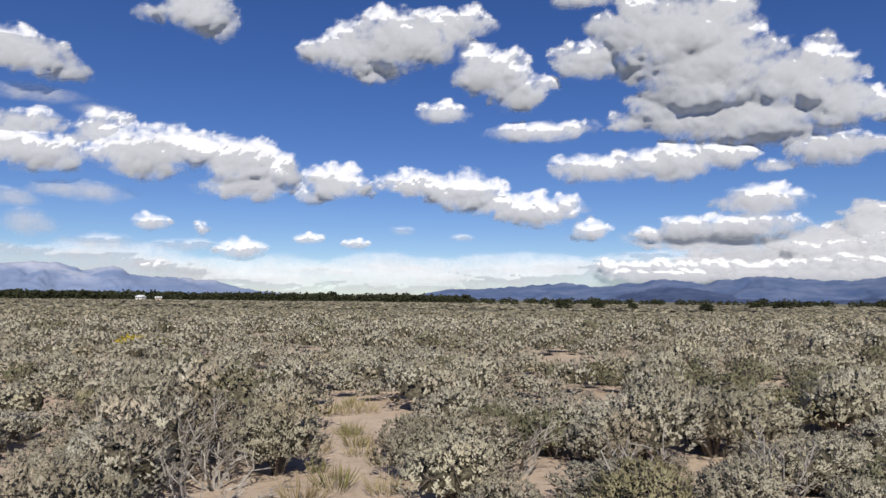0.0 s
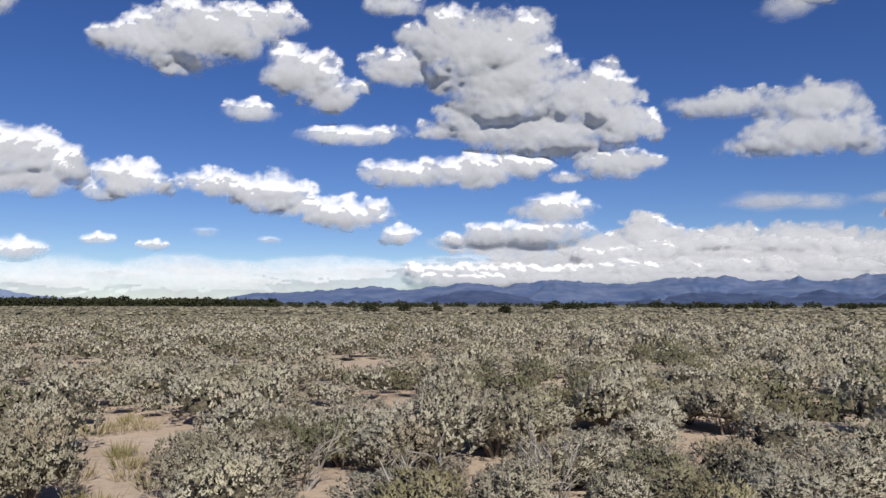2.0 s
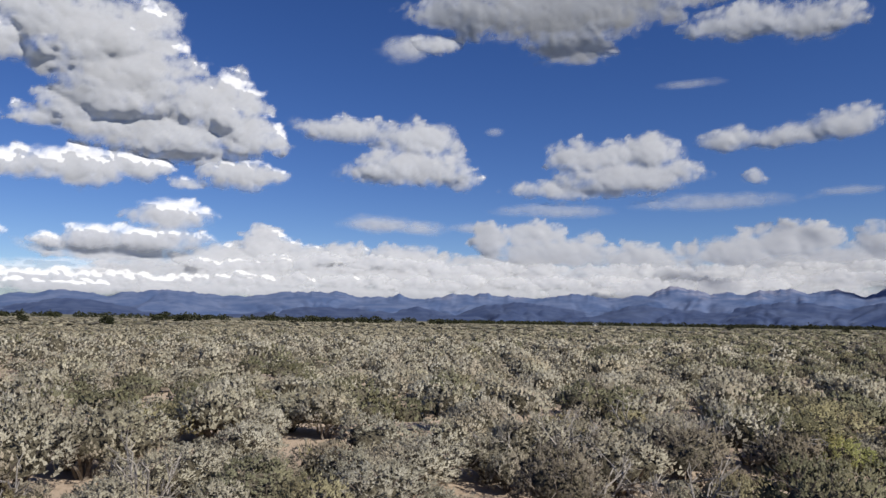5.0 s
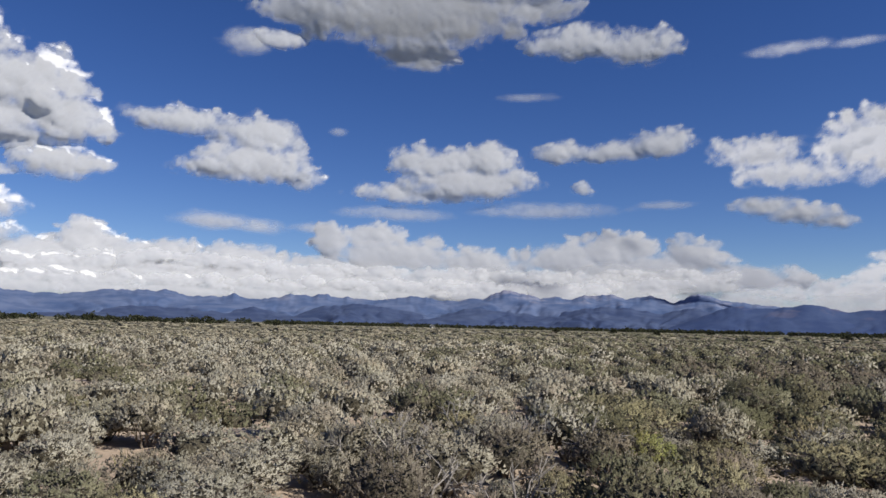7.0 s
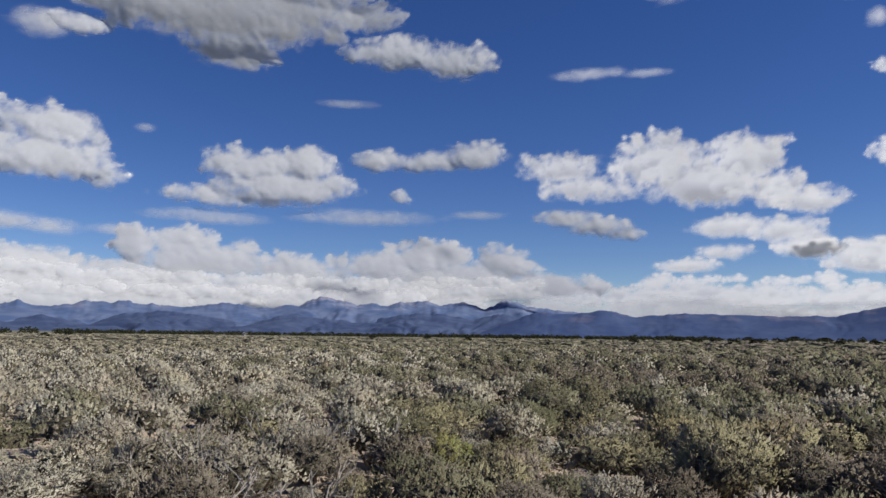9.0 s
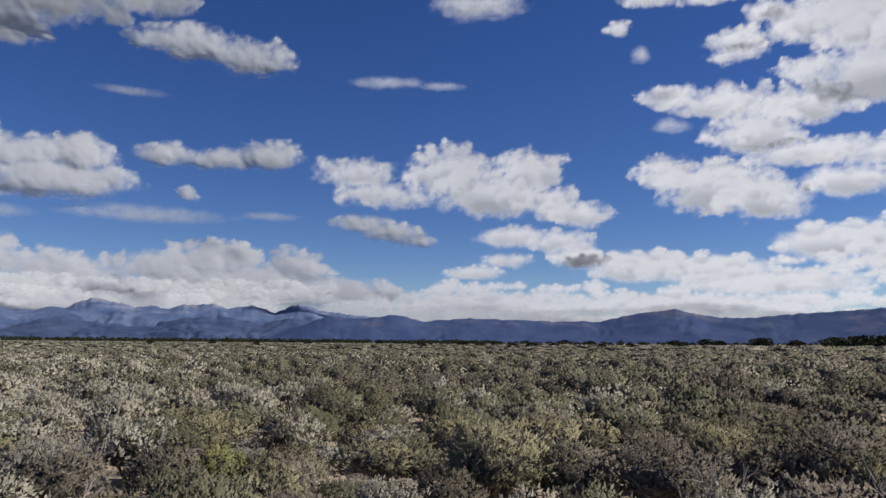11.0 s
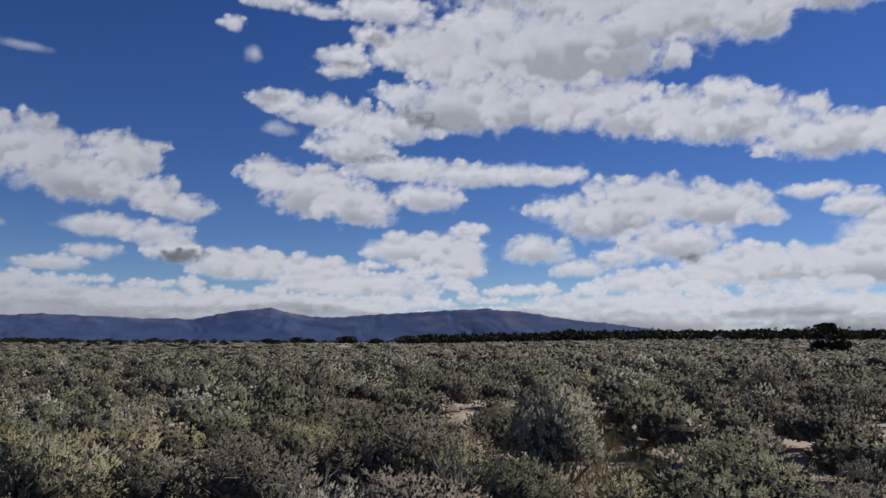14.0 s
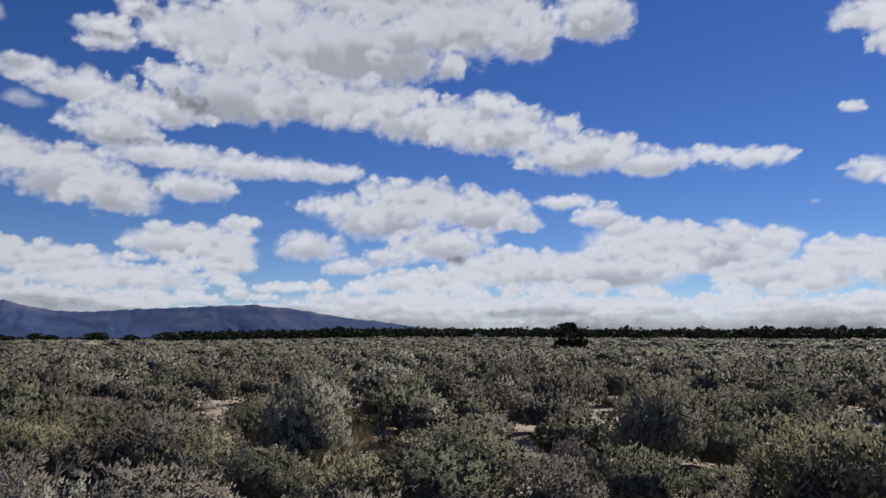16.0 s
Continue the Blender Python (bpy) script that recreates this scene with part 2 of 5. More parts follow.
# ---- mesh helpers ----
def mesh_from(name, verts, tris, material, smooth=False, fields=None, normals=None):
    """One mesh from arrays of corners and triangles."""
    v, t = np.asarray(verts, np.float32), np.asarray(tris, np.int32)
    me = bpy.data.meshes.new(name)
    me.vertices.add(len(v))
    me.vertices.foreach_set("co", v.ravel())
    me.loops.add(t.size)
    me.loops.foreach_set("vertex_index", t.ravel())
    me.polygons.add(len(t))
    me.polygons.foreach_set("loop_start", np.arange(0, t.size, 3, dtype=np.int32))
    me.polygons.foreach_set("use_smooth", np.full(len(t), smooth))
    for key, values in (fields or {}).items():
        values = np.asarray(values, np.float32)
        if values.ndim > 1:
            me.attributes.new(key, "FLOAT_VECTOR", "POINT").data.foreach_set("vector", values.ravel())
        else:
            me.attributes.new(key, "FLOAT", "POINT").data.foreach_set("value", values)
    me.update(calc_edges=True)
    me.materials.append(material)
    if normals is not None:
        me.polygons.foreach_set("use_smooth", np.ones(len(t), bool))
        me.normals_split_custom_set_from_vertices(normals)
    return me


def part(name, me, parent, label=""):
    ob = new(name, me)
    ob.parent = parent
    return tagged(ob, label)


RNG = np.random.default_rng(7)


def lattice(x, y, seed):
    h = (x * 374761393 + y * 668265263 + seed * 974634777) & 0x7FFFFFFF
    h = ((h ^ (h >> 13)) * 1274126177) & 0x7FFFFFFF
    return ((h ^ (h >> 16)) & 0xFFFF) / 65535.0 * 2 * np.pi


def perlin(x, y, seed=0):
    """Gradient noise over arrays, about -0.7 to 0.7."""
    xi, yi = np.floor(x).astype(np.int64), np.floor(y).astype(np.int64)
    fx, fy = x - xi, y - yi
    u, v = fx * fx * fx * (fx * (fx * 6 - 15) + 10), fy * fy * fy * (fy * (fy * 6 - 15) + 10)

    def g(dx, dy):
        a = lattice(xi + dx, yi + dy, seed)
        return np.cos(a) * (fx - dx) + np.sin(a) * (fy - dy)
    return (g(0, 0) * (1 - u) + g(1, 0) * u) * (1 - v) + (g(0, 1) * (1 - u) + g(1, 1) * u) * v


def fbm(x, y, octaves=5, gain=0.5, seed=0, billow=False):
    s, a = np.zeros_like(x), 1.0
    for o in range(octaves):
        p = perlin(x * 2 ** o + 17.3 * o, y * 2 ** o - 9.1 * o, seed + o)
        s, a = s + a * (np.abs(p) * 2 - 0.5 if billow else p), a * gain
    return s


def sky_place(az, el, r):
    a, e = np.radians(az), np.radians(el)
    return np.stack([r * np.sin(a) * np.cos(e), r * np.cos(a) * np.cos(e), r * np.sin(e) + 1.75], -1)


def unit(a):
    return a / (np.linalg.norm(a, axis=-1, keepdims=True) + 1e-9)


def grid_tris(rows, cols, keep=None):
    i = (np.arange(rows - 1)[:, None] * cols + np.arange(cols - 1)[None, :])
    q = np.stack([i, i + 1, i + cols + 1, i + cols], -1).reshape(-1, 4)
    if keep is not None:
        q = q[keep[q].any(1)]
    return np.concatenate([q[:, [0, 1, 2]], q[:, [0, 2, 3]]])


def compact(v, t, *more):
    used = np.unique(t)
    new_index = np.zeros(len(v), np.int64)
    new_index[used] = np.arange(len(used))
    return (v[used], new_index[t], *[m[used] for m in more])


# ---- ground ----
def ground_z(x, y):
    """Gentle hummocks near by, a slight rise of the plain far off."""
    x, y = np.asarray(x, float), np.asarray(y, float)
    r, az = np.hypot(x, y), np.degrees(np.arctan2(x, y))
    slope = 0.0040 + 0.0022 * np.cos(np.radians((az - 175) * 1.9))
    a = np.where(az < -90, az + 360, az)
    south = np.clip((a - 112) / 22, 0, 1) * np.clip((225 - a) / 40, 0, 1)
    far = np.maximum(r - 70, 0)
    rise = np.minimum(far, 260)
    z = slope * far * far / (far + 160) + 0.019 * south * south * (3 - 2 * south) * rise * rise / (rise + 160)
    return z + 0.07 * fbm(x * 0.35, y * 0.35, 3, 0.5, 3) * np.clip(r / 4, 0, 1) + 0.25 * fbm(x * 0.03, y * 0.03, 2, 0.5, 5) * np.clip((r - 15) / 60, 0, 1)


def build_ground():
    rings = np.concatenate([[0.002], np.geomspace(0.8, 4850, 120)])
    az = np.linspace(0, 2 * np.pi, 301)
    rr, aa = np.meshgrid(rings, az, indexing="ij")
    x, y = rr * np.sin(aa), rr * np.cos(aa)
    v = np.stack([x, y, ground_z(x, y)], -1).reshape(-1, 3)
    t = grid_tris(len(rings), len(az))[:, ::-1]
    tagged(new("ground", mesh_from("ground", v, t, SOIL, True)), "flat sandy high-desert plain, pinkish soil between shrubs", "ground", kind="structure")


build_ground()


# ---- mountains ----
def mountain_range(name, crest, radius, depth, material, label, seed, rough=0.12, spurs=0.30):
    """A ridge whose crest runs through (bearing, height angle) marks, with spurs falling to the plain."""
    c = np.array(crest)
    az = np.arange(c[0, 0], c[-1, 0], 0.13)
    el = np.interp(az, c[:, 0], c[:, 1])
    smooth_top = np.tan(np.radians(np.convolve(np.pad(el, 12, "edge"), np.ones(25) / 25, "valid"))) * radius
    el = el + rough * fbm(az * 0.9, az * 0 + seed, 5, 0.55, seed) * np.clip(el, 0.2, 2)
    top = np.tan(np.radians(el)) * radius
    s = np.linspace(0, 1, 30)                       # 0 at the foot, 1 on the crest, then down behind
    ss, aa = np.meshgrid(s, az, indexing="ij")
    spur = fbm(aa * 0.22 + 0.6 * fbm(aa * 0.2, ss * 1.5, 2, 0.5, seed + 9), ss * 0.9, 5, 0.5, seed + 20, True)
    k = np.clip((ss - 0.55) / 0.45, 0, 1) ** 2
    lofty = smooth_top[None, :] * (1 - k) + top[None, :] * k
    h = lofty * (ss ** 1.1 + spurs * spur * np.sin(np.pi * ss) ** 0.9)
    r = radius - depth * (1 - ss) + 0 * aa
    front = sky_place(aa, 0 * aa, 1.0)
    v = np.stack([front[..., 0] * r, front[..., 1] * r, np.minimum(h, lofty * (0.25 + 0.75 * ss) * r / radius) - 6 * (1 - ss)], -1)
    back = v[-1:].copy()
    back[..., :2] *= (radius + 250) / radius
    back[..., 2] = 0
    v = np.concatenate([v, back]).reshape(-1, 3)
    ob = new(name, mesh_from(name, v, grid_tris(len(s) + 1, len(az)), material, True))
    return tagged(ob, label, "mountain", kind="structure")


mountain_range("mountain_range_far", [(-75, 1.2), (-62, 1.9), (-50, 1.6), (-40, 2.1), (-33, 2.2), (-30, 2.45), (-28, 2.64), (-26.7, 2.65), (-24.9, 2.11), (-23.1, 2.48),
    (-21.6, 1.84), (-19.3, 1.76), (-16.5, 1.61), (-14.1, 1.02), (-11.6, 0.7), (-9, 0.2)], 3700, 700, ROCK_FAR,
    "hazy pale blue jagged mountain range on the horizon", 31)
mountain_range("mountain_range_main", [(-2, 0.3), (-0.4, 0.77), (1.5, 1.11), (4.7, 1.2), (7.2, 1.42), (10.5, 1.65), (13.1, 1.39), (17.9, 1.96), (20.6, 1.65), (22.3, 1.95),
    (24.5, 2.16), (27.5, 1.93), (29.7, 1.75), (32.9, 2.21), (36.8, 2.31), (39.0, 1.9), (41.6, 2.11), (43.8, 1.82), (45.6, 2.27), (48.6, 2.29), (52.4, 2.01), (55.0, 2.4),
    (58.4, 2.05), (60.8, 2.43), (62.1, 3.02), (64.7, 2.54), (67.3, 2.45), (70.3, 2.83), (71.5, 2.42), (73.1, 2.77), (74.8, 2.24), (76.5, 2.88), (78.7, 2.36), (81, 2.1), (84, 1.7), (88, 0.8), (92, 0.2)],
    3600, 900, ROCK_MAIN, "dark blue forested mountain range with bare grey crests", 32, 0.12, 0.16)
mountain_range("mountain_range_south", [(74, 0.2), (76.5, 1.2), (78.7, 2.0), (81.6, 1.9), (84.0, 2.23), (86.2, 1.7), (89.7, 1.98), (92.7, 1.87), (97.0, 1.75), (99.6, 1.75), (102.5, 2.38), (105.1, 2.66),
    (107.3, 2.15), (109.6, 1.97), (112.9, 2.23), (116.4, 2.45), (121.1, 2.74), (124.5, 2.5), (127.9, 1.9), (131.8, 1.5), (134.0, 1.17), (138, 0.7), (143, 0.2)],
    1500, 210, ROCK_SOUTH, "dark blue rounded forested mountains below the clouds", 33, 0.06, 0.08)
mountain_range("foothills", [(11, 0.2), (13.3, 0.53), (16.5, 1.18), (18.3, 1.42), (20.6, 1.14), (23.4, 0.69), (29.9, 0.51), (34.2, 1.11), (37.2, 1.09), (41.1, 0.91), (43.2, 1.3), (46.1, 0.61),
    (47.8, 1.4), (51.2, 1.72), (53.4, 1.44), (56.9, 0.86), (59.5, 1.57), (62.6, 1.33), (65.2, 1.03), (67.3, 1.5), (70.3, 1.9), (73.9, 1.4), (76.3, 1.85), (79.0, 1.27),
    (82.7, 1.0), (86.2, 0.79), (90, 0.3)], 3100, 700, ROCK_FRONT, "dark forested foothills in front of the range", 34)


# ---- clouds ----
STYLES = {"puff": (0.9, 1.0, 1.0, 0.72), "wisp": (1.0, 1.8, 0.35, 0.9), "bank": (0.9, 1.5, 0.65, 0.62), "base": (0.9, 1.2, 0.6, 0.72), "veil": (0.5, 3.0, 0.25, 1.0)}
CLOUD_LABELS = {"base": "broad cloud seen from beneath, grey base with white rim", "puff": "white cumulus cloud with billowing top and grey base", "wisp": "thin ragged wisp of white cloud", "bank": "long bank of low white and grey cloud over the mountains", "veil": "pale hazy layer of far low cloud near the horizon"}
cloud_count = 0


def cloud(style, lobes, nearer=0.0):
    """A cloud as a relief of billows: lobes are (bearing, height angle, half width, half height) in degrees."""
    global cloud_count
    cloud_count += 1
    seed = 100 + cloud_count * 13
    amp, stretch, relief, soft = STYLES[style]
    big = float(np.clip(np.array(lobes)[:, 3].mean() / 1.4, 0.25, 1.0))
    if style in ("puff", "bank", "base"):                      # each billow carries smaller ones, most of them on its upper side
        r = np.random.default_rng(seed)
        knobs = []
        for a, e, rx, ry in lobes:
            knobs.append((a, e, rx, ry))
            for q in range(int(5 + 1.6 * rx) if style != "bank" else int(6 + 2.5 * min(rx, 8))):
                way, k = r.uniform(-0.4, np.pi + 0.4), r.uniform(0.24, 0.48)
                out = 0.84 if q % 3 else r.uniform(0.1, 0.7)
                ka, ke, kx, ky = a + rx * out * np.cos(way), e + ry * out * np.sin(way), max(ry * k * r.uniform(1.0, 1.7), 0.3), max(ry * k, 0.22)
                knobs.append((ka, ke, kx, ky))
                if ky > 0.4:
                    for _ in range(3):
                        w2, k2 = way + r.normal() * 0.9, r.uniform(0.3, 0.5)
                        knobs.append((ka + kx * 0.8 * np.cos(w2), ke + ky * 0.8 * np.sin(w2), max(kx * k2, 0.2), max(ky * k2, 0.17)))
        lobes = sorted(knobs, key=lambda b: (b[3] < 0.45 * max(o[3] for o in knobs), -b[1]))
    L = np.array(lobes)
    step = 0.16 if big > 0.5 else 0.12
    x = np.arange((L[:, 0] - L[:, 2] * 1.4).min() - 0.5, (L[:, 0] + L[:, 2] * 1.4).max() + 0.5, step)
    y = np.arange((L[:, 1] - L[:, 3] * 1.4).min() - 0.3, (L[:, 1] + L[:, 3] * 1.5).max() + 0.4, step)
    xx, yy = np.meshgrid(x, y)
    wx = xx + 0.8 * big * fbm(xx * 0.45 / stretch, yy * 0.45, 4, 0.55, seed)
    wy = yy + 0.4 * big * fbm(xx * 0.5 / stretch, yy * 0.5, 4, 0.55, seed + 5)
    body = np.full(xx.shape, -9.0)
    for a, e, rx, ry in lobes:
        u, w = (wx - a) / rx, (wy - e) / ry
        w = np.where(w < 0, w * 1.12, w)
        q = (1 - u * u - w * w) * min(1.0, 0.36 + 0.4 * ry)
        body = np.maximum(body, q)
    coarse = fbm(xx * 0.42 / stretch, yy * 0.5, 3, 0.5, seed + 11, True)
    grain = fbm(xx * 1.0 / stretch, yy * 1.1, 4, 0.5, seed + 17, True)
    fine = fbm(xx * 1.7 / stretch, yy * 1.7, 4, 0.6, seed + 23)
    d = body + 0.06 + amp * (0.3 * big * coarse + 0.17 * grain * big + 0.21 * fine * big)
    dens = np.clip(d / (soft * 1.4) + 0.25, 0, 1.4)
    torn = fbm(xx * 0.5 / stretch + 0.8 * fbm(xx * 0.3, yy * 0.4, 2, 0.5, seed + 41), yy * 0.9, 4, 0.6, seed + 43)
    dens = np.maximum(dens, 0.62 * np.clip(body + 0.75, 0, 1) * np.clip(torn * 1.7 + 0.05, 0, 0.75))       # torn shreds round the body
    if style == "wisp":
        dens = dens * 0.74
    if style == "veil":
        dens = 0.22 + np.clip(dens, 0, 1) * 0.45
        dens = dens * np.clip(body * 2.5 + 0.4, 0, 1)
    az_mid, el_mid = float(L[:, 0].mean()), float(L[:, 1].mean())
    sunlit = az_mid < 85                               # the side of the cloud that the sun strikes is turned to the plain
    relief = relief * float(np.interp(az_mid, (30, 60, 84, 88, 120), (1.0, 0.6, 0.2, 0.08, 0.15))) * (0.45 if style == "bank" else 1.0)
    sx = xx + 0.5 * big * fbm(xx * 0.35 / stretch, yy * 0.4, 2, 0.4, seed)
    sy = yy + 0.35 * big * fbm(xx * 0.4 / stretch, yy * 0.4, 2, 0.4, seed + 5)
    swell, belly_shade = np.zeros(xx.shape), np.zeros(xx.shape)
    for a, e, rx, ry in lobes:
        q = 1 - ((sx - a) / rx / 1.15) ** 2 - ((sy - e) / ry / 1.15) ** 2
        front = np.clip(q * 2.5, 0, 1)                 # a nearer billow hides the shaded base behind it
        belly_shade = belly_shade * (1 - 0.8 * front) + front * np.clip(q, 0, None) * np.clip((e - sy) / ry + 0.25, 0, 1) * min(ry, 3.0) ** 0.5 * 1.5
        swell = np.maximum(swell, np.sqrt(np.clip(q, 0, None) + 0.003) * min(ry, 3.0)) + 0.12 * np.clip(q, 0, None) * ry
    rim = np.clip(1.2 - d * 1.1, 0.15, 1)              # crisp knobs near the outline, a soft body inside
    lift = 78 * swell + np.clip(d * 2, 0, 1) * rim * (16 * coarse + 8 * grain + 2 * fine)
    lean = np.interp(xx, (40, 75), (26, 35)) if sunlit else -32.0
    radius = (3950 if sunlit else 4880) + lean * yy + 3 * (cloud_count % 9) - nearer
    v = sky_place(xx, yy, radius - relief * lift).reshape(-1, 3)
    full = sky_place(xx, yy, radius - STYLES[style][2] * lift)      # light wanders between the billows as if they stood out further
    nv = unit(np.cross(np.gradient(full, axis=0), np.gradient(full, axis=1)).reshape(-1, 3))
    nv *= -np.sign((nv * v).sum(1, keepdims=True))
    keep = dens.ravel() > 0.02
    t = grid_tris(len(y), len(x), keep)
    if not len(t):
        return
    inner = np.clip(d * 1.6, 0, 1)
    if style == "base":                                # its flat underside is turned to the plain
        nv = unit(nv + np.array([0, 0, -0.45]) * inner.reshape(-1, 1))
    # besides body size, painted shade: lower halves and bearing darken the colour
    deep = np.clip(swell / 5.5 + (0.45 if sunlit else 0.85) * belly_shade * inner + (0.2 if sunlit else 0.1) * coarse * big + (0.12 if sunlit else 0.05) * grain + (float(np.interp(az_mid, (20, 50), (0.3, 0.08))) if sunlit else 0.0) + (0.15 * inner if style == "base" else 0.0), 0, 1.3) * (0.8 if sunlit else 0.45)
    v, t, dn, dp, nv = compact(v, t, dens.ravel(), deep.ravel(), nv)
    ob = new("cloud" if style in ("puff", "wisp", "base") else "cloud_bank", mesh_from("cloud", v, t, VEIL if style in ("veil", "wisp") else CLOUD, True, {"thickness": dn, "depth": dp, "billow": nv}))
    tagged(ob, CLOUD_LABELS[style], "cloud", "clouds over the plain")


def heads(az0, az1, low, high, seed, step=0.8):
    """Small crowded billows along the top and face of a bank."""
    r = np.random.default_rng(seed)
    return [(a + r.uniform(-0.5, 0.5), r.uniform(low, high), r.uniform(0.6, 1.6), r.uniform(0.3, 0.62)) for a in np.arange(az0, az1, step)]


cloud("puff", [(-29.3, 16.4, 3.0, 1.6), (-26.9, 15.8, 1.8, 1.0), (-30.7, 17.0, 2.0, 1.1)])
cloud("wisp", [(-28.5, 13.9, 3.4, 0.7), (-24.3, 13.3, 2.2, 0.5)])
cloud("puff", [(-21.1, 20.3, 1.4, 0.8), (-18.2, 20.8, 2.8, 1.7), (-16.5, 20.1, 1.6, 1.2)])
cloud("puff", [(-6.4, 18.9, 3.5, 1.8), (-2.0, 19.9, 4.9, 2.4), (1.6, 21.1, 3.2, 1.4), (-4.6, 17.7, 2.7, 1.2), (-9.1, 18.7, 1.7, 1.0)])
cloud("puff", [(4.8, 17.6, 3.3, 2.1), (7.0, 16.1, 2.2, 1.7)])
cloud("puff", [(1.0, 14.6, 2.2, 0.9)])
cloud("puff", [(8.3, 13.1, 3.7, 0.9), (10.9, 13.4, 2.2, 0.6)])
cloud("puff", [(12.3, 18.2, 3.2, 1.6), (19.0, 19.7, 5.3, 3.1), (21.0, 17.2, 5.9, 3.1), (26.7, 15.8, 4.0, 2.3), (29.5, 13.8, 2.8, 1.9), (18.5, 15.0, 3.7, 1.8), (22.9, 13.5, 6.9, 2.0), (16.9, 13.7, 3.3, 1.2), (25.9, 12.2, 4.0, 1.2)])
cloud("puff", [(13.1, 10.3, 4.2, 1.2), (18.1, 10.5, 4.5, 1.5), (21.7, 10.9, 2.7, 1.2), (25.5, 9.9, 1.5, 0.6), (29.4, 10.8, 3.1, 1.3)])
cloud("puff", [(-29.1, 12.0, 3.0, 0.9), (-28.3, 10.0, 3.7, 1.5), (-24.2, 12.0, 2.2, 1.2), (-21.5, 10.4, 3.8, 2.0), (-18.0, 11.1, 3.6, 1.6), (-14.8, 10.5, 3.3, 1.9), (-13.9, 8.7, 3.7, 1.4), (-11.8, 10.0, 1.7, 1.7)])
cloud("wisp", [(-25.1, 7.6, 3.9, 0.9), (-29.5, 6.8, 2.0, 0.8)])
cloud("puff", [(-7.1, 9.1, 2.6, 1.5), (-8.8, 8.2, 2.1, 0.8), (-0.9, 9.1, 3.5, 1.2), (2.6, 8.7, 2.7, 1.7), (4.4, 7.8, 3.5, 1.2), (8.3, 7.1, 3.5, 1.4), (10.5, 7.3, 1.7, 1.2), (12.4, 5.6, 1.8, 0.9)])
cloud("puff", [(-20.8, 5.7, 1.5, 0.7)])
cloud("puff", [(-9.4, 4.8, 1.2, 0.5)])
cloud("puff", [(-5.7, 4.5, 1.2, 0.4)])
cloud("wisp", [(-2.1, 5.6, 1.1, 0.4)])
cloud("wisp", [(2.6, 5.1, 1.1, 0.3)])
cloud("wisp", [(-23.9, 4.1, 3.3, 0.7), (-28.5, 5.2, 2.0, 1.1), (-18.2, 4.1, 2.7, 0.6)])
cloud("puff", [(-14.2, 3.9, 2.0, 0.8), (-17.1, 5.4, 0.5, 0.6)])
cloud("puff", [(-20.5, 2.6, 1.5, 0.6)])
cloud("wisp", [(-8.7, 2.4, 5.1, 0.6), (-2.6, 2.7, 4.8, 0.5), (4.8, 2.6, 3.9, 0.6), (10.5, 2.8, 5.1, 0.7), (-17.3, 2.0, 4.7, 0.6), (-26.7, 3.3, 5.5, 0.5), (-12.1, 1.7, 8.3, 0.4), (1.8, 1.9, 8.7, 0.4)])
cloud("puff", [(24.5, 7.5, 3.2, 1.2), (19.6, 5.7, 2.4, 1.0), (23.5, 5.8, 4.1, 1.1), (16.8, 5.3, 1.4, 0.6)])
cloud("puff", [(37.5, 14.6, 4.5, 1.1), (43.1, 14.1, 3.6, 1.5), (42.6, 11.9, 4.6, 1.7), (39.5, 11.5, 2.8, 1.1), (46.3, 11.0, 1.6, 1.0)])
cloud("wisp", [(42.1, 21.1, 2.3, 0.9)])
cloud("wisp", [(40.1, 7.4, 3.5, 0.7), (43.6, 7.4, 1.9, 0.6), (47.2, 7.4, 1.8, 0.5)])
cloud("bank", [(21.0, 4.8, 5.3, 1.2), (31.5, 5.6, 2.1, 1.2), (37.7, 5.2, 1.6, 0.9), (31.9, 4.3, 5.5, 1.5), (42.0, 4.2, 6.8, 1.4), (48.5, 3.8, 4.1, 1.5), (26.3, 3.7, 7.8, 1.1), (21.9, 3.3, 4.0, 0.9)])
cloud("base", [(54.5, 23.5, 9.9, 3.0), (55.1, 20.7, 3.6, 1.4), (46.8, 23.4, 5.3, 1.4), (64.5, 24.0, 4.1, 1.2), (55.4, 26.3, 11.8, 2.7)])
cloud("puff", [(67.7, 21.5, 4.4, 1.4), (72.4, 21.0, 3.8, 1.4)])
cloud("wisp", [(41.8, 20.7, 2.5, 1.0)])
cloud("wisp", [(83.2, 19.9, 3.3, 0.5), (87.5, 19.7, 2.1, 0.4)])
cloud("wisp", [(63.7, 17.7, 2.5, 0.4)])
cloud("puff", [(57.1, 12.7, 4.9, 1.4), (61.1, 13.0, 2.2, 1.5), (59.3, 11.2, 5.8, 1.5), (56.2, 10.3, 6.6, 0.9)])
cloud("wisp", [(65.1, 9.1, 6.5, 0.7), (53.6, 8.7, 4.9, 0.7), (74.4, 9.4, 2.4, 0.4)])
cloud("puff", [(68.1, 10.8, 0.9, 0.6)])
cloud("wisp", [(49.0, 14.7, 0.9, 0.4)])
cloud("puff", [(66.4, 13.5, 2.4, 0.9), (70.7, 13.5, 3.4, 0.9), (74.1, 13.9, 2.5, 1.2)])
cloud("puff", [(80.8, 12.9, 3.4, 1.3), (82.9, 11.3, 4.2, 1.1), (88.3, 13.1, 3.6, 2.0), (94.3, 13.0, 2.7, 2.1), (91.7, 11.3, 4.5, 2.0), (96.3, 10.5, 2.4, 1.5), (98.4, 9.8, 2.3, 1.1)])
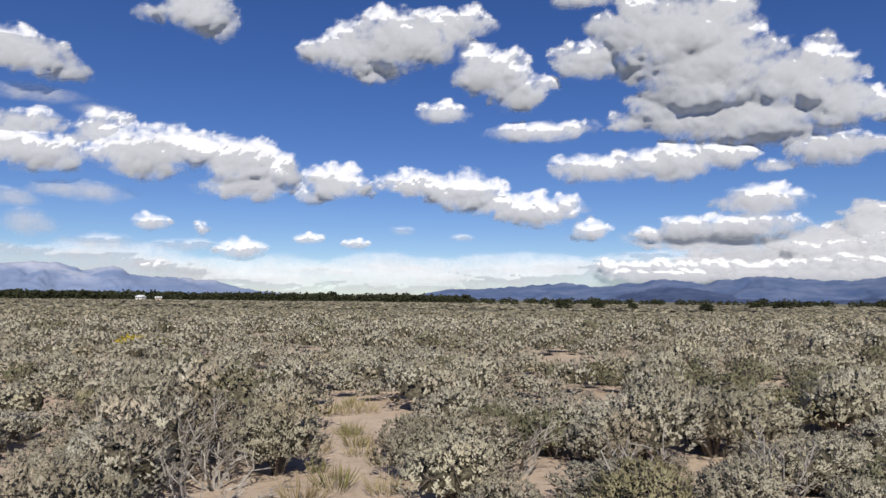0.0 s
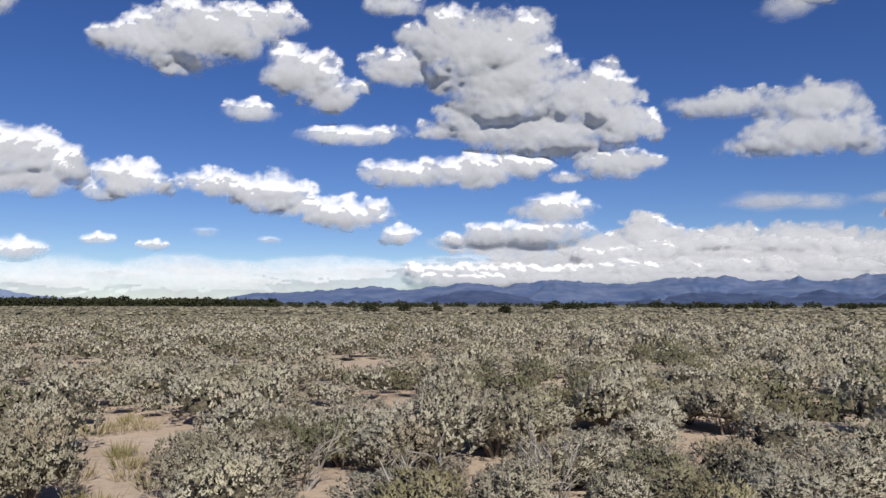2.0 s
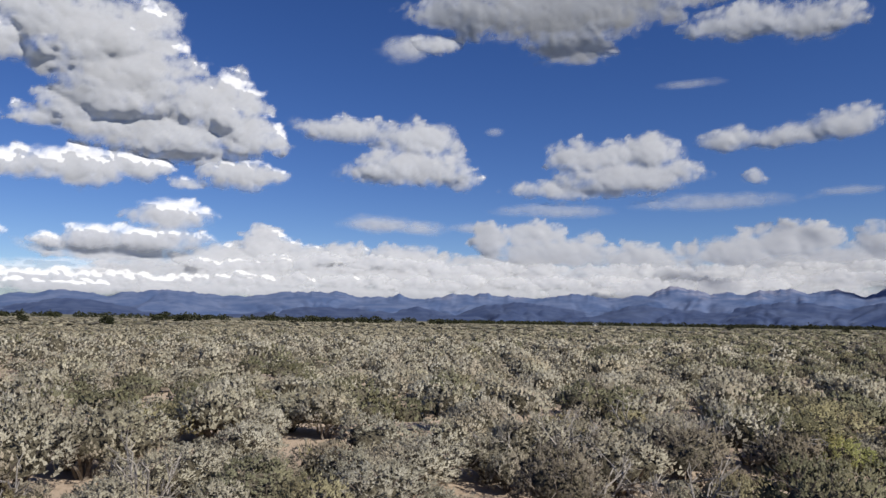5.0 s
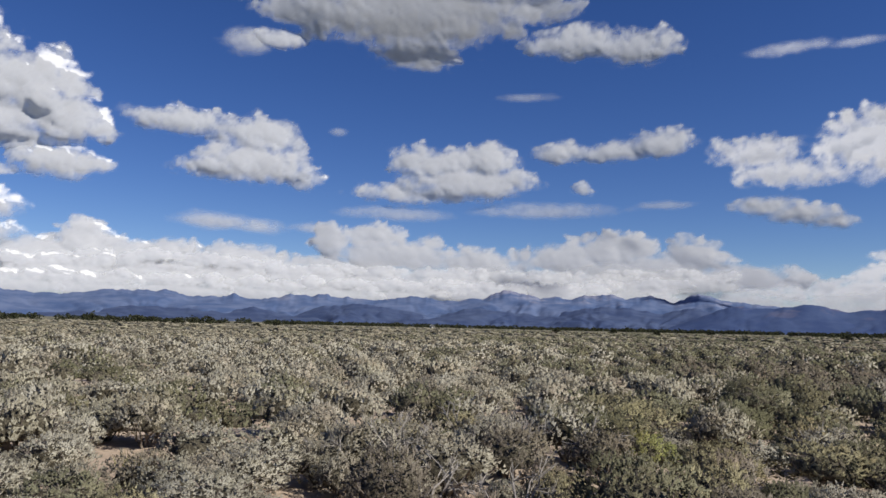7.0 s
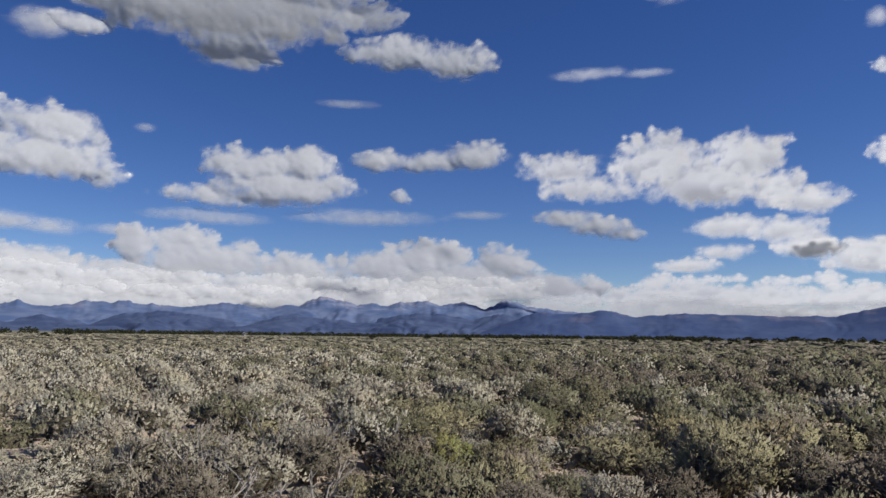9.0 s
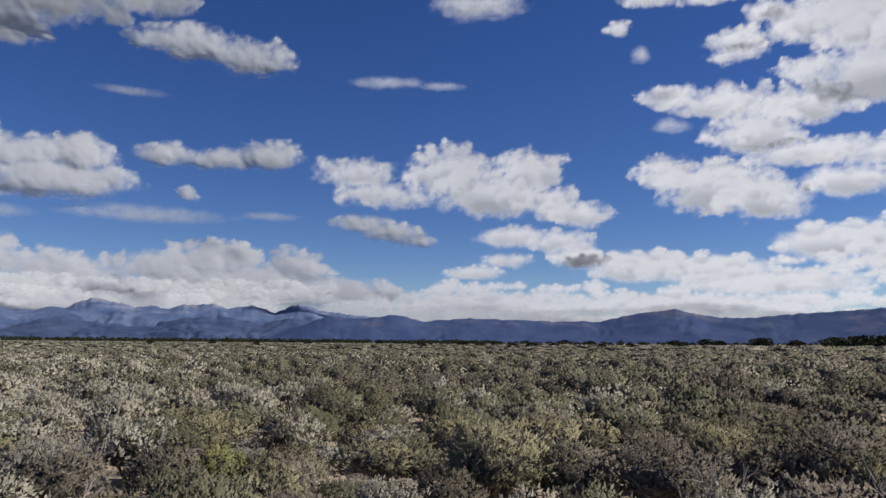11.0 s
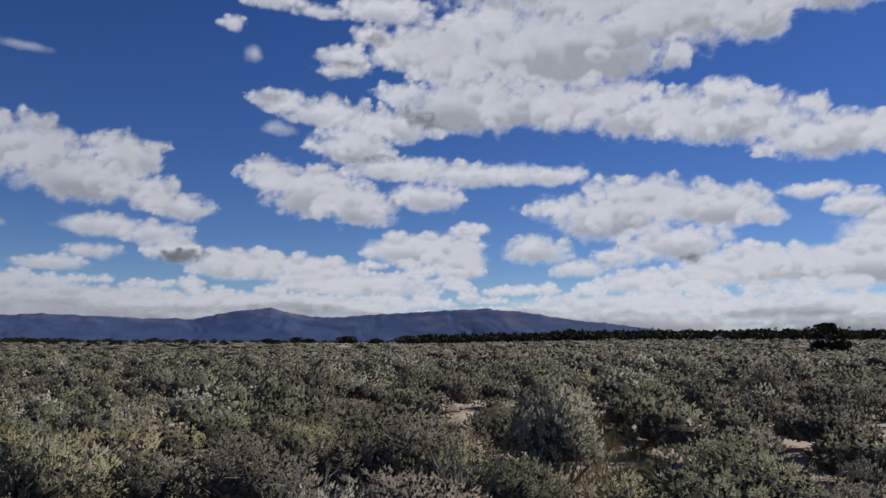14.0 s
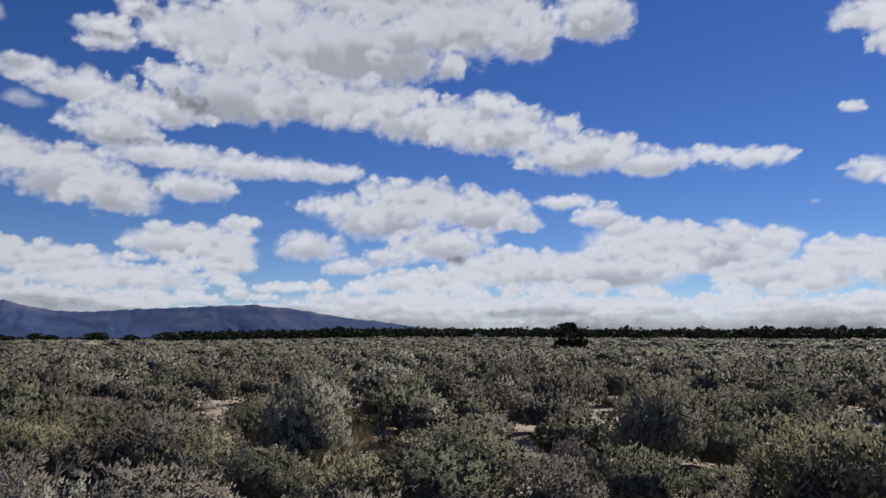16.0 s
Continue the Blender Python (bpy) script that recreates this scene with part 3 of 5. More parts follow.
cloud("puff", [(81.2, 9.1, 2.7, 0.8), (83.7, 8.4, 2.9, 0.8), (85.5, 7.9, 1.8, 0.6)])
cloud("puff", [(93.4, 8.2, 3.3, 0.9), (96.9, 7.8, 2.7, 1.0), (92.6, 6.4, 2.2, 0.7), (98.2, 6.6, 2.0, 1.1)])
cloud("bank", [(31.3, 5.4, 2.1, 1.4), (28.3, 4.4, 3.7, 1.3), (34.0, 4.3, 3.7, 1.4), (36.9, 5.1, 1.5, 1.0), (41.8, 4.7, 3.3, 1.3), (48.9, 6.5, 1.7, 1.3), (51.9, 6.9, 2.6, 1.1), (53.7, 5.4, 5.3, 1.5), (60.3, 4.9, 4.0, 1.3), (66.9, 5.2, 3.9, 1.5), (70.7, 6.0, 3.3, 1.5), (76.6, 5.6, 2.4, 1.5), (73.2, 4.5, 6.1, 1.5), (79.0, 3.9, 5.0, 1.2), (64.9, 3.3, 15.0, 0.9), (41.0, 3.4, 15.9, 0.8)])
cloud("wisp", [(40.0, 7.6, 3.2, 0.8), (43.3, 7.1, 2.5, 0.5)])
cloud("bank", [(90.1, 5.4, 2.6, 0.6), (91.0, 3.0, 11.0, 1.0), (105.3, 2.8, 12.2, 1.0), (96.0, 1.5, 18.0, 0.9), *heads(79, 122, 1.5, 4.4, 921, 0.42), (102.6, 5.7, 4.1, 1.3), (107.4, 5.4, 5.1, 1.2), (98.8, 6.4, 1.7, 0.6), (116.1, 7.1, 4.3, 1.4), (119.4, 6.2, 2.4, 1.7), (111.7, 4.4, 7.3, 1.0), (120.1, 8.6, 1.6, 0.8), *heads(110, 122, 4.2, 6.3, 922)])
cloud("bank", [(151.7, 7.5, 5.3, 1.7), (156.9, 6.5, 5.4, 1.8), (147.9, 5.4, 7.6, 1.7), (160.7, 7.5, 1.8, 0.8), (164.8, 5.9, 2.4, 1.5), (161.3, 4.7, 5.4, 1.4), (168.1, 5.2, 2.5, 1.9), (141.0, 5.5, 5.7, 1.5), (145.3, 2.6, 14.7, 1.1), (162.9, 2.4, 9.0, 1.0), (133.0, 2.8, 10.0, 1.0), (134.8, 4.6, 5.3, 1.1), (132.0, 1.3, 12.0, 0.9), (156.0, 1.2, 17.0, 0.9), *heads(122, 172, 1.3, 4.2, 923, 0.42)])
cloud("puff", [(104.8, 12.6, 2.5, 1.5), (108.4, 11.1, 4.7, 1.8), (111.8, 10.3, 3.3, 1.6), (107.6, 12.0, 5.1, 1.4)])
cloud("puff", [(105.3, 18.2, 2.7, 1.1), (108.9, 17.4, 4.1, 1.3), (113.8, 16.6, 4.9, 1.5), (111.1, 15.0, 3.6, 1.7)])
cloud("puff", [(115.1, 13.4, 5.3, 1.1), (121.2, 12.9, 6.3, 1.1), (126.5, 12.8, 3.6, 0.9), (116.8, 11.2, 3.0, 1.3)])
cloud("puff", [(104.3, 25.4, 2.8, 1.0), (108.4, 24.8, 2.8, 0.6), (113.5, 25.1, 4.1, 1.2)])
cloud("wisp", [(103.2, 21.3, 0.9, 0.7), (105.3, 16.1, 1.6, 0.6)])
cloud("puff", [(121.0, 18.2, 7.2, 2.5), (128.4, 17.9, 7.5, 2.1), (135.6, 16.8, 6.8, 1.9), (141.0, 15.9, 5.8, 1.9), (139.7, 18.1, 2.7, 1.3), (146.8, 14.3, 5.6, 1.7), (151.9, 13.4, 3.7, 1.2), (156.0, 13.7, 2.8, 0.8), (159.4, 13.2, 2.6, 1.0), (127.4, 22.0, 11.1, 3.7), (136.5, 23.9, 7.8, 2.8), (142.5, 23.0, 2.7, 2.0), (147.9, 24.3, 3.5, 2.2), (117.8, 22.3, 5.0, 2.3), (131.9, 27.0, 15.8, 3.5), (114.8, 22.0, 3.2, 1.6), (119.3, 21.2, 3.9, 2.4), (115.2, 19.1, 2.7, 1.0), (110.3, 20.7, 2.3, 0.8)])
cloud("puff", [(127.7, 10.4, 3.5, 1.1), (131.2, 9.4, 4.9, 2.0), (133.9, 10.7, 4.9, 2.0), (138.8, 9.9, 4.4, 1.8), (142.3, 9.2, 1.8, 0.9), (135.7, 7.4, 4.4, 1.5), (131.7, 6.5, 2.6, 0.9)])
cloud("puff", [(145.4, 10.7, 2.4, 0.7), (148.0, 9.5, 1.9, 1.1)])
cloud("puff", [(125.6, 7.1, 3.0, 1.3), (128.7, 5.6, 2.6, 0.9)])
cloud("puff", [(167.1, 21.6, 2.7, 1.2), (169.0, 20.2, 1.9, 1.4)])
cloud("puff", [(165.7, 16.0, 1.0, 0.5)])
cloud("puff", [(166.5, 11.7, 1.5, 1.1), (168.4, 11.1, 1.9, 0.9)])
cloud("wisp", [(156.9, 8.8, 0.8, 0.3), (163.0, 9.9, 0.4, 0.2)])
cloud("puff", [(110.3, 21.6, 2.2, 1.0), (112.4, 23.3, 1.9, 0.9)])
cloud("wisp", [(105.1, 18.6, 1.5, 0.6)])
cloud("puff", [(101.5, 23.4, 1.0, 0.7)])
cloud("puff", [(12.0, 22.7, 2.6, 0.9)])
cloud("puff", [(44.2, 21.2, 2.4, 0.8)])
cloud("wisp", [(90.1, 25.6, 4.2, 1.5)])


def cloud_row(az0, az1, low, high, seed, nearer):
    """A rank of small crowded cumulus heads along the horizon, cloud after cloud."""
    r = np.random.default_rng(seed)
    az = az0
    while az < az1:
        wide = r.uniform(4.5, 9.0)
        top = r.uniform(low, high)
        lobes = [(az + wide / 2, low - 0.5, wide * 0.62, 0.75)]
        for a in np.arange(az, az + wide, 0.85):
            lobes.append((a + r.uniform(-0.4, 0.4), low + (top - low) * r.uniform(0.0, 1.0), r.uniform(0.6, 1.5), r.uniform(0.3, 0.62)))
        cloud("bank", lobes, nearer)
        az += wide * 0.82


cloud_row(27, 74, 3.9, 5.0, 911, 50)
cloud_row(14, 74, 2.7, 3.6, 912, 100)
cloud_row(58.5, 63, 2.9, 3.7, 915, 150)
for az, el, tall in ((-28, 1.6, 2.6), (-8, 1.5, 2.3), (12, 1.8, 2.3), (30, 2.2, 2.4), (48, 2.4, 2.4), (66, 2.5, 2.6), (84, 1.2, 2.0), (102, 1.0, 1.8), (120, 0.8, 1.8), (138, 0.6, 1.9), (156, 0.6, 1.9), (172, 0.6, 1.9)):
    cloud("veil", [(az - 5, el, 8, tall), (az + 5, el + 0.2, 8, tall)])


# ---- plants ----
def tube(path, r0, r1, sides=3):
    """A tapered twig along a polyline."""
    p = np.array(path, float)
    d = np.gradient(p, axis=0)
    d /= np.linalg.norm(d, axis=1)[:, None] + 1e-9
    s = np.cross(d, (0.31, 0.83, 0.46))
    s /= np.linalg.norm(s, axis=1)[:, None] + 1e-9
    b = np.cross(d, s)
    r = np.linspace(r0, r1, len(p))[:, None, None]
    a = np.arange(sides) * 2 * np.pi / sides
    ring = p[:, None] + r * (np.cos(a)[None, :, None] * s[:, None] + np.sin(a)[None, :, None] * b[:, None])
    v = ring.reshape(-1, 3)
    t = []
    for i in range(len(p) - 1):
        for k in range(sides):
            q0, q1 = i * sides + k, i * sides + (k + 1) % sides
            t += [(q0, q1, q1 + sides), (q0, q1 + sides, q0 + sides)]
    return v, np.array(t)


def join(pieces):
    vs, ts, o = [], [], 0
    for v, t in pieces:
        vs.append(v)
        ts.append(np.asarray(t) + o)
        o += len(v)
    return np.concatenate(vs), np.concatenate(ts)


def blades(base, way, length, width, rng, quad=True, face=None):
    """Narrow leaves: from base along way, two triangles each, or one; face: the way the leaf's flat side looks."""
    n = len(base)
    side = np.cross(way, rng.normal(size=(n, 3)) if face is None else face + rng.normal(size=(n, 3)) * 0.35)
    side /= np.linalg.norm(side, axis=1)[:, None] + 1e-9
    length, width = np.broadcast_to(length, n)[:, None], np.broadcast_to(width, n)[:, None]
    mid, tip = base + way * length * 0.55, base + way * length
    i = np.arange(n)[:, None]
    if quad:
        v = np.stack([base, mid + side * width, tip, mid - side * width], 1).reshape(-1, 3)
        t = np.concatenate([i * 4 + [0, 1, 2], i * 4 + [0, 2, 3]])
    else:
        v = np.stack([base - side * width, base + side * width, tip], 1).reshape(-1, 3)
        t = i * 3 + [0, 1, 2]
    return v, t


def crown_points(n, rng, clumps):
    """Leaf places on several round clumps, and the way each leaf grows."""
    k = rng.integers(0, len(clumps), n)
    d = unit(rng.normal(size=(n, 3)) + np.array([0, 0, 0.55]))
    d[:, 2] = np.where(d[:, 2] < -0.25, -d[:, 2], d[:, 2])
    p = clumps[k, :3] + d * (clumps[k, 3] * rng.uniform(0.72, 1.05, n))[:, None]
    return p, unit(d * 0.75 + unit(p + np.array([0, 0, 0.1])) * 0.5 + np.array([0, 0, 0.55]))


def bush_clumps(rng, n, width=0.5, height=0.75):
    """Clump centres and sizes of one loose shrub, of about unit width and height."""
    out = []
    for i in range(n):
        a = i * 2.4 + rng.uniform(-0.4, 0.4)
        q = np.sqrt((i + 0.4) / n) * rng.uniform(0.75, 1.1)
        r = rng.uniform(0.13, 0.21)
        z = height - r - 0.48 * q * q * height + rng.uniform(-0.12, 0.06)
        out.append((np.cos(a) * q * (width - 0.1), np.sin(a) * q * (width - 0.1), max(z, 0.16), r))
    return np.array(out)


class Dome:
    """The uneven rounded outline of one shrub: a few bulges on a squat dome."""

    def __init__(self, rng, bulges=7, lift=0.27, wide=0.46, tall=0.42):
        self.way = unit(rng.normal(size=(bulges, 3)) * np.array([1, 1, 0.5]) + np.array([0, 0, 0.35]))
        self.size = rng.uniform(0.05, 0.26, bulges)
        self.limb = unit(rng.normal(size=(6, 3)) * np.array([1, 1, 0.45]) + np.array([0, 0, 0.3]))
        self.reach = rng.uniform(0.0, 0.36, 6)
        self.lift, self.wide, self.tall = lift, wide, tall

    def at(self, d, scale=1.0):
        r = 0.70 + (self.size * np.clip((d @ self.way.T - 0.78) / 0.22, 0, 1) ** 0.8).max(-1) + (self.reach * np.clip((d @ self.limb.T - 0.5) / 0.5, 0, 1)).max(-1)
        p = d * r[..., None] * scale * np.array([self.wide, self.wide, self.tall])
        return p + np.array([0, 0, self.lift])

    def spread(self, n, rng, low=-0.2):
        """Directions spread evenly over the dome."""
        i = np.arange(n) + 0.5
        z = 1 - (1 - low) * i / n
        a = i * 2.399963 + rng.uniform(0, 6.28)
        d = np.stack([np.sqrt(1 - z * z) * np.cos(a), np.sqrt(1 - z * z) * np.sin(a), z], -1)
        return unit(d + rng.normal(size=d.shape) * 0.09)

    def core(self, rings, around, scale):
        """The dense twiggy inside, a little within the leaves."""
        u = np.linspace(0, 1.78, rings + 1)[:, None]
        a = np.arange(around)[None, :] * 2 * np.pi / around + 0.3 * np.arange(rings + 1)[:, None]
        d = np.stack([np.sin(u) * np.cos(a), np.sin(u) * np.sin(a), np.cos(u) + 0 * a], -1)
        d = d.reshape(-1, 3)
        v = self.at(d, scale)
        v += d * (fbm(d[:, 0] * 5 + d[:, 2] * 3, d[:, 1] * 5 - d[:, 2] * 4, 2, 0.6, around) * 0.09)[:, None]
        v[:, 2] = np.maximum(v[:, 2], 0.0)
        t = []
        for i in range(rings):
            for k in range(around):
                q0, q1 = i * around + k, i * around + (k + 1) % around
                if i:
                    t.append((q0, q0 + around, q1))
                t.append((q1, q0 + around, q1 + around))
        return v, np.array(t)

    def facing(self, d):
        """The way the dome's surface looks, at directions d from its middle."""
        e1 = unit(np.cross(d, (0.37, 0.22, 0.9)))
        e2 = np.cross(d, e1)
        h = 0.16
        n = unit(np.cross(self.at(unit(d + e1 * h)) - self.at(unit(d - e1 * h)), self.at(unit(d + e2 * h)) - self.at(unit(d - e2 * h))))
        return n * np.sign((n * d).sum(1, keepdims=True) + 1e-6)

    def leaves(self, rng, clumps, each, length, width, radius=0.06, sides=3, own=0.55):
        """Clumps crowded over the dome with dark gaps between, each of many small pointed sprigs. Returns corners, triangles and soft normals."""
        d = self.spread(clumps, rng)
        mid = np.array([0, 0, self.lift])
        deep = np.where(rng.uniform(size=clumps) < 0.25, rng.uniform(0.70, 0.85, clumps), rng.uniform(0.88, 1.06, clumps))
        c = mid + (self.at(d) - mid) * deep[:, None]
        out = self.facing(d)
        axis = unit(out * 0.7 + np.array([0, 0, 0.75]) + rng.normal(size=(clumps, 3)) * 0.3)
        size = rng.uniform(0.6, 1.4, clumps) * radius
        k = np.repeat(np.arange(clumps), each)
        n = len(k)
        ball = unit(rng.normal(size=(n, 3)) + axis[k] * 0.9)
        reach = size[k] * rng.uniform(0.5, 1.0, n)
        base = c[k] + ball * reach[:, None] + axis[k] * ((ball * axis[k]).sum(1) * reach * 0.6)[:, None]
        base[:, 2] = np.maximum(base[:, 2], 0.02)
        way = unit(ball * 0.6 + axis[k] * 0.7 + rng.normal(size=(n, 3)) * 0.3)
        e1 = unit(np.cross(way, rng.normal(size=(n, 3))))
        e2 = np.cross(way, e1)
        a = np.arange(sides) * 2 * np.pi / sides
        round_ = np.cos(a)[None, :, None] * e1[:, None] + np.sin(a)[None, :, None] * e2[:, None]
        long, wide = length * rng.uniform(0.65, 1.35, (n, 1)), width * rng.uniform(0.65, 1.35, (n, 1, 1))
        v = np.concatenate([(base + way * long * 0.6)[:, None], (base - way * long * 0.4)[:, None] + round_ * wide], 1)
        f = np.array([(0, 1 + q, 1 + (q + 1) % sides) for q in range(sides)])
        t = (f[None] + (np.arange(n) * (sides + 1))[:, None, None]).reshape(-1, 3)
        soft = (ball * own + out[k])[:, None]
        nv = np.concatenate([soft + way[:, None] * 0.3, soft + round_ * 0.35], 1)
        return v.reshape(-1, 3), t, unit(nv).reshape(-1, 3)


def sage_template(seed, tufts=180, each=13, length=0.040, width=0.0095, radius=0.056, open_base=False, twigs=4):
    """Big sagebrush: twisted grey stems fanning up into a lumpy dome of small silvery rosettes."""
    rng = np.random.default_rng(seed)
    dome = Dome(rng, int(rng.integers(14, 20)), *((0.40, 0.44, 0.42) if open_base else (0.29, 0.47, 0.42)))
    stems = []
    for d in dome.spread(9, rng, 0.1):
        end = dome.at(d[None], 0.93)[0]
        root = np.array([*rng.uniform(-0.05, 0.05, 2), -0.04])
        mid1 = root * 0.6 + end * np.array([0.30, 0.30, 0.35]) + rng.normal(size=3) * 0.04
        mid2 = end * 0.68 + rng.normal(size=3) * 0.045
        stems.append(tube([root, mid1, mid2, end], 0.03 if open_base else 0.022, 0.006))
        for _ in range(twigs):
            tip = dome.at(unit(d + rng.normal(size=3) * 0.35)[None], rng.uniform(1.0, 1.13))[0]
            stems.append(tube([mid2 * 0.4 + end * 0.6, (mid2 + end) * 0.25 + tip * 0.5 + rng.normal(size=3) * 0.02, tip], 0.006, 0.002))
    return join(stems), dome.core(7, 13, 0.64), dome.leaves(rng, tufts, each, length, width, radius)


def shrub_lod(seed, tufts, each, length, width, rings, around, radius=0.08):
    """A lighter shrub for the distance: the same dome with fewer, larger tufts."""
    rng = np.random.default_rng(seed)
    dome = Dome(rng, int(rng.integers(12, 18)))
    return dome.leaves(rng, tufts, each, length, width, radius), dome.core(rings, around, 0.68)


def field(r0, r1, spacing, rng, az0=-36.0, az1=171.0):
    """Jittered places on the plain between two radii, within the arc that is looked over."""
    n = int(2 * r1 / spacing) + 2
    gx, gy = np.meshgrid(np.arange(n) - n / 2, np.arange(n) - n / 2)
    x = (gx + 0.5 * (gy % 2)) * spacing + rng.uniform(-0.36, 0.36, gx.shape) * spacing
    y = gy * spacing * 0.9 + rng.uniform(-0.36, 0.36, gx.shape) * spacing
    x, y = x.ravel(), y.ravel()
    r, az = np.hypot(x, y), np.degrees(np.arctan2(x, y))
    az = np.where(az < -100, az + 360, az)
    k = (r >= r0) & (r < r1) & (az > az0) & (az < az1)
    return x[k], y[k], r[k]


# bare patches: x, y, radius
BARE = [(-0.9, 5.1, 0.34), (-1.02, 5.8, 0.34), (-1.15, 6.4, 0.34), (-1.2, 6.9, 0.34), (-1.1, 7.4, 0.36), (-1.15, 8.1, 0.36), (-1.2, 8.8, 0.36), (-1.28, 9.5, 0.36), (-1.36, 10.2, 0.36), (-1.44, 11.0, 0.36), (-1.52, 11.8, 0.36), (-1.6, 12.5, 0.4), (-4.75, 13.7, 0.5), (6.2, 8.4, 0.3), (-4.3, 7.2, 0.45), (-5.1, 23.5, 1.0),
        (4.83, 7.06, 0.3), (5.1, 7.7, 0.28), (5.32, 8.4, 0.2), (6.9, 7.9, 0.45), (14.2, -11.6, 0.7), (13.2, -10.8, 0.6), (12.0, -9.7, 0.7), (10.9, -8.8, 0.7), (9.9, -8.0, 0.7), (8.9, -7.2, 0.72), (7.9, -6.5, 0.7),
        (8.75, -5.6, 0.6), (4.9, -8.2, 0.5), (3.2, -11.2, 0.6)]


def bare(x, y, margin=0.25):
    out = np.zeros(len(x), bool)
    for bx, by, br in BARE:
        out |= (x - bx) ** 2 + (y - by) ** 2 < (br + margin) ** 2
    return out


def place_all(kinds, x, y, size, tall, rng):
    """Many shrubs: each a turned, scaled template set on the ground. kinds: templates of one or more layers; one mesh's arrays a layer."""
    z = ground_z(x, y)
    turn, pick = rng.uniform(0, 2 * np.pi, len(x)), rng.integers(0, len(kinds), len(x))
    out = []
    for layer in range(len(kinds[0])):
        vs, ts, ns, o = [], [], [], 0
        for k, kind in enumerate(kinds):
            tv, tt = kind[layer][:2]
            i = np.nonzero(pick == k)[0]
            c, s = np.cos(turn[i])[:, None], np.sin(turn[i])[:, None]
            vx = (tv[None, :, 0] * c - tv[None, :, 1] * s) * size[i][:, None] + x[i][:, None]
            vy = (tv[None, :, 0] * s + tv[None, :, 1] * c) * size[i][:, None] + y[i][:, None]
            vz = tv[None, :, 2] * tall[i][:, None] + z[i][:, None]
            vs.append(np.stack([vx, vy, vz], -1).reshape(-1, 3))
            ts.append((tt[None] + (np.arange(len(i)) * len(tv))[:, None, None]).reshape(-1, 3) + o)
            if len(kind[layer]) > 2:
                tn = kind[layer][2]
                nx, ny = tn[None, :, 0] * c - tn[None, :, 1] * s, tn[None, :, 0] * s + tn[None, :, 1] * c
                ns.append(np.stack([nx, ny, np.broadcast_to(tn[None, :, 2], nx.shape)], -1).reshape(-1, 3))
            o += len(vs[-1])
        out.append((np.concatenate(vs), np.concatenate(ts), np.concatenate(ns) if ns else None))
    return out


# the near shrubs, each a thing with trunk and foliage
SAGE_TEMPLATES = []
for k in range(22):
    if k < 8 or k in (14, 15):
        sv, cv, fv = sage_template(50 + k, open_base=k > 13)
    elif k < 14:
        sv, cv, fv = sage_template(50 + k, 150, 11, 0.042, 0.0112, 0.06, twigs=3)
    else:
        sv, cv, fv = sage_template(50 + k, 110, 7, 0.050, 0.0155, 0.066, twigs=1)
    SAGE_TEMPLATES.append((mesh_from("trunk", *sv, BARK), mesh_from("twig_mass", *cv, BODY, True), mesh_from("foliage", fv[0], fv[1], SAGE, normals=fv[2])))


def sagebrush(x, y, size, tall, turn, k, label="grey-green sagebrush shrub on sandy soil"):
    trunk, twigs, foliage = SAGE_TEMPLATES[k]
    root = new("sagebrush")
    part("trunk", trunk, root, "twisted grey woody trunk and branches")
    part("twig_mass", twigs, root, "dense tangle of twigs and small grey leaves")
    part("foliage", foliage, root)
    root.matrix_basis = Matrix.LocRotScale((x, y, float(ground_z(x, y)) - 0.02), Euler((0, 0, turn)), (size, size, tall))
    return tagged(root, label, "shrub", "sagebrush near the camera")


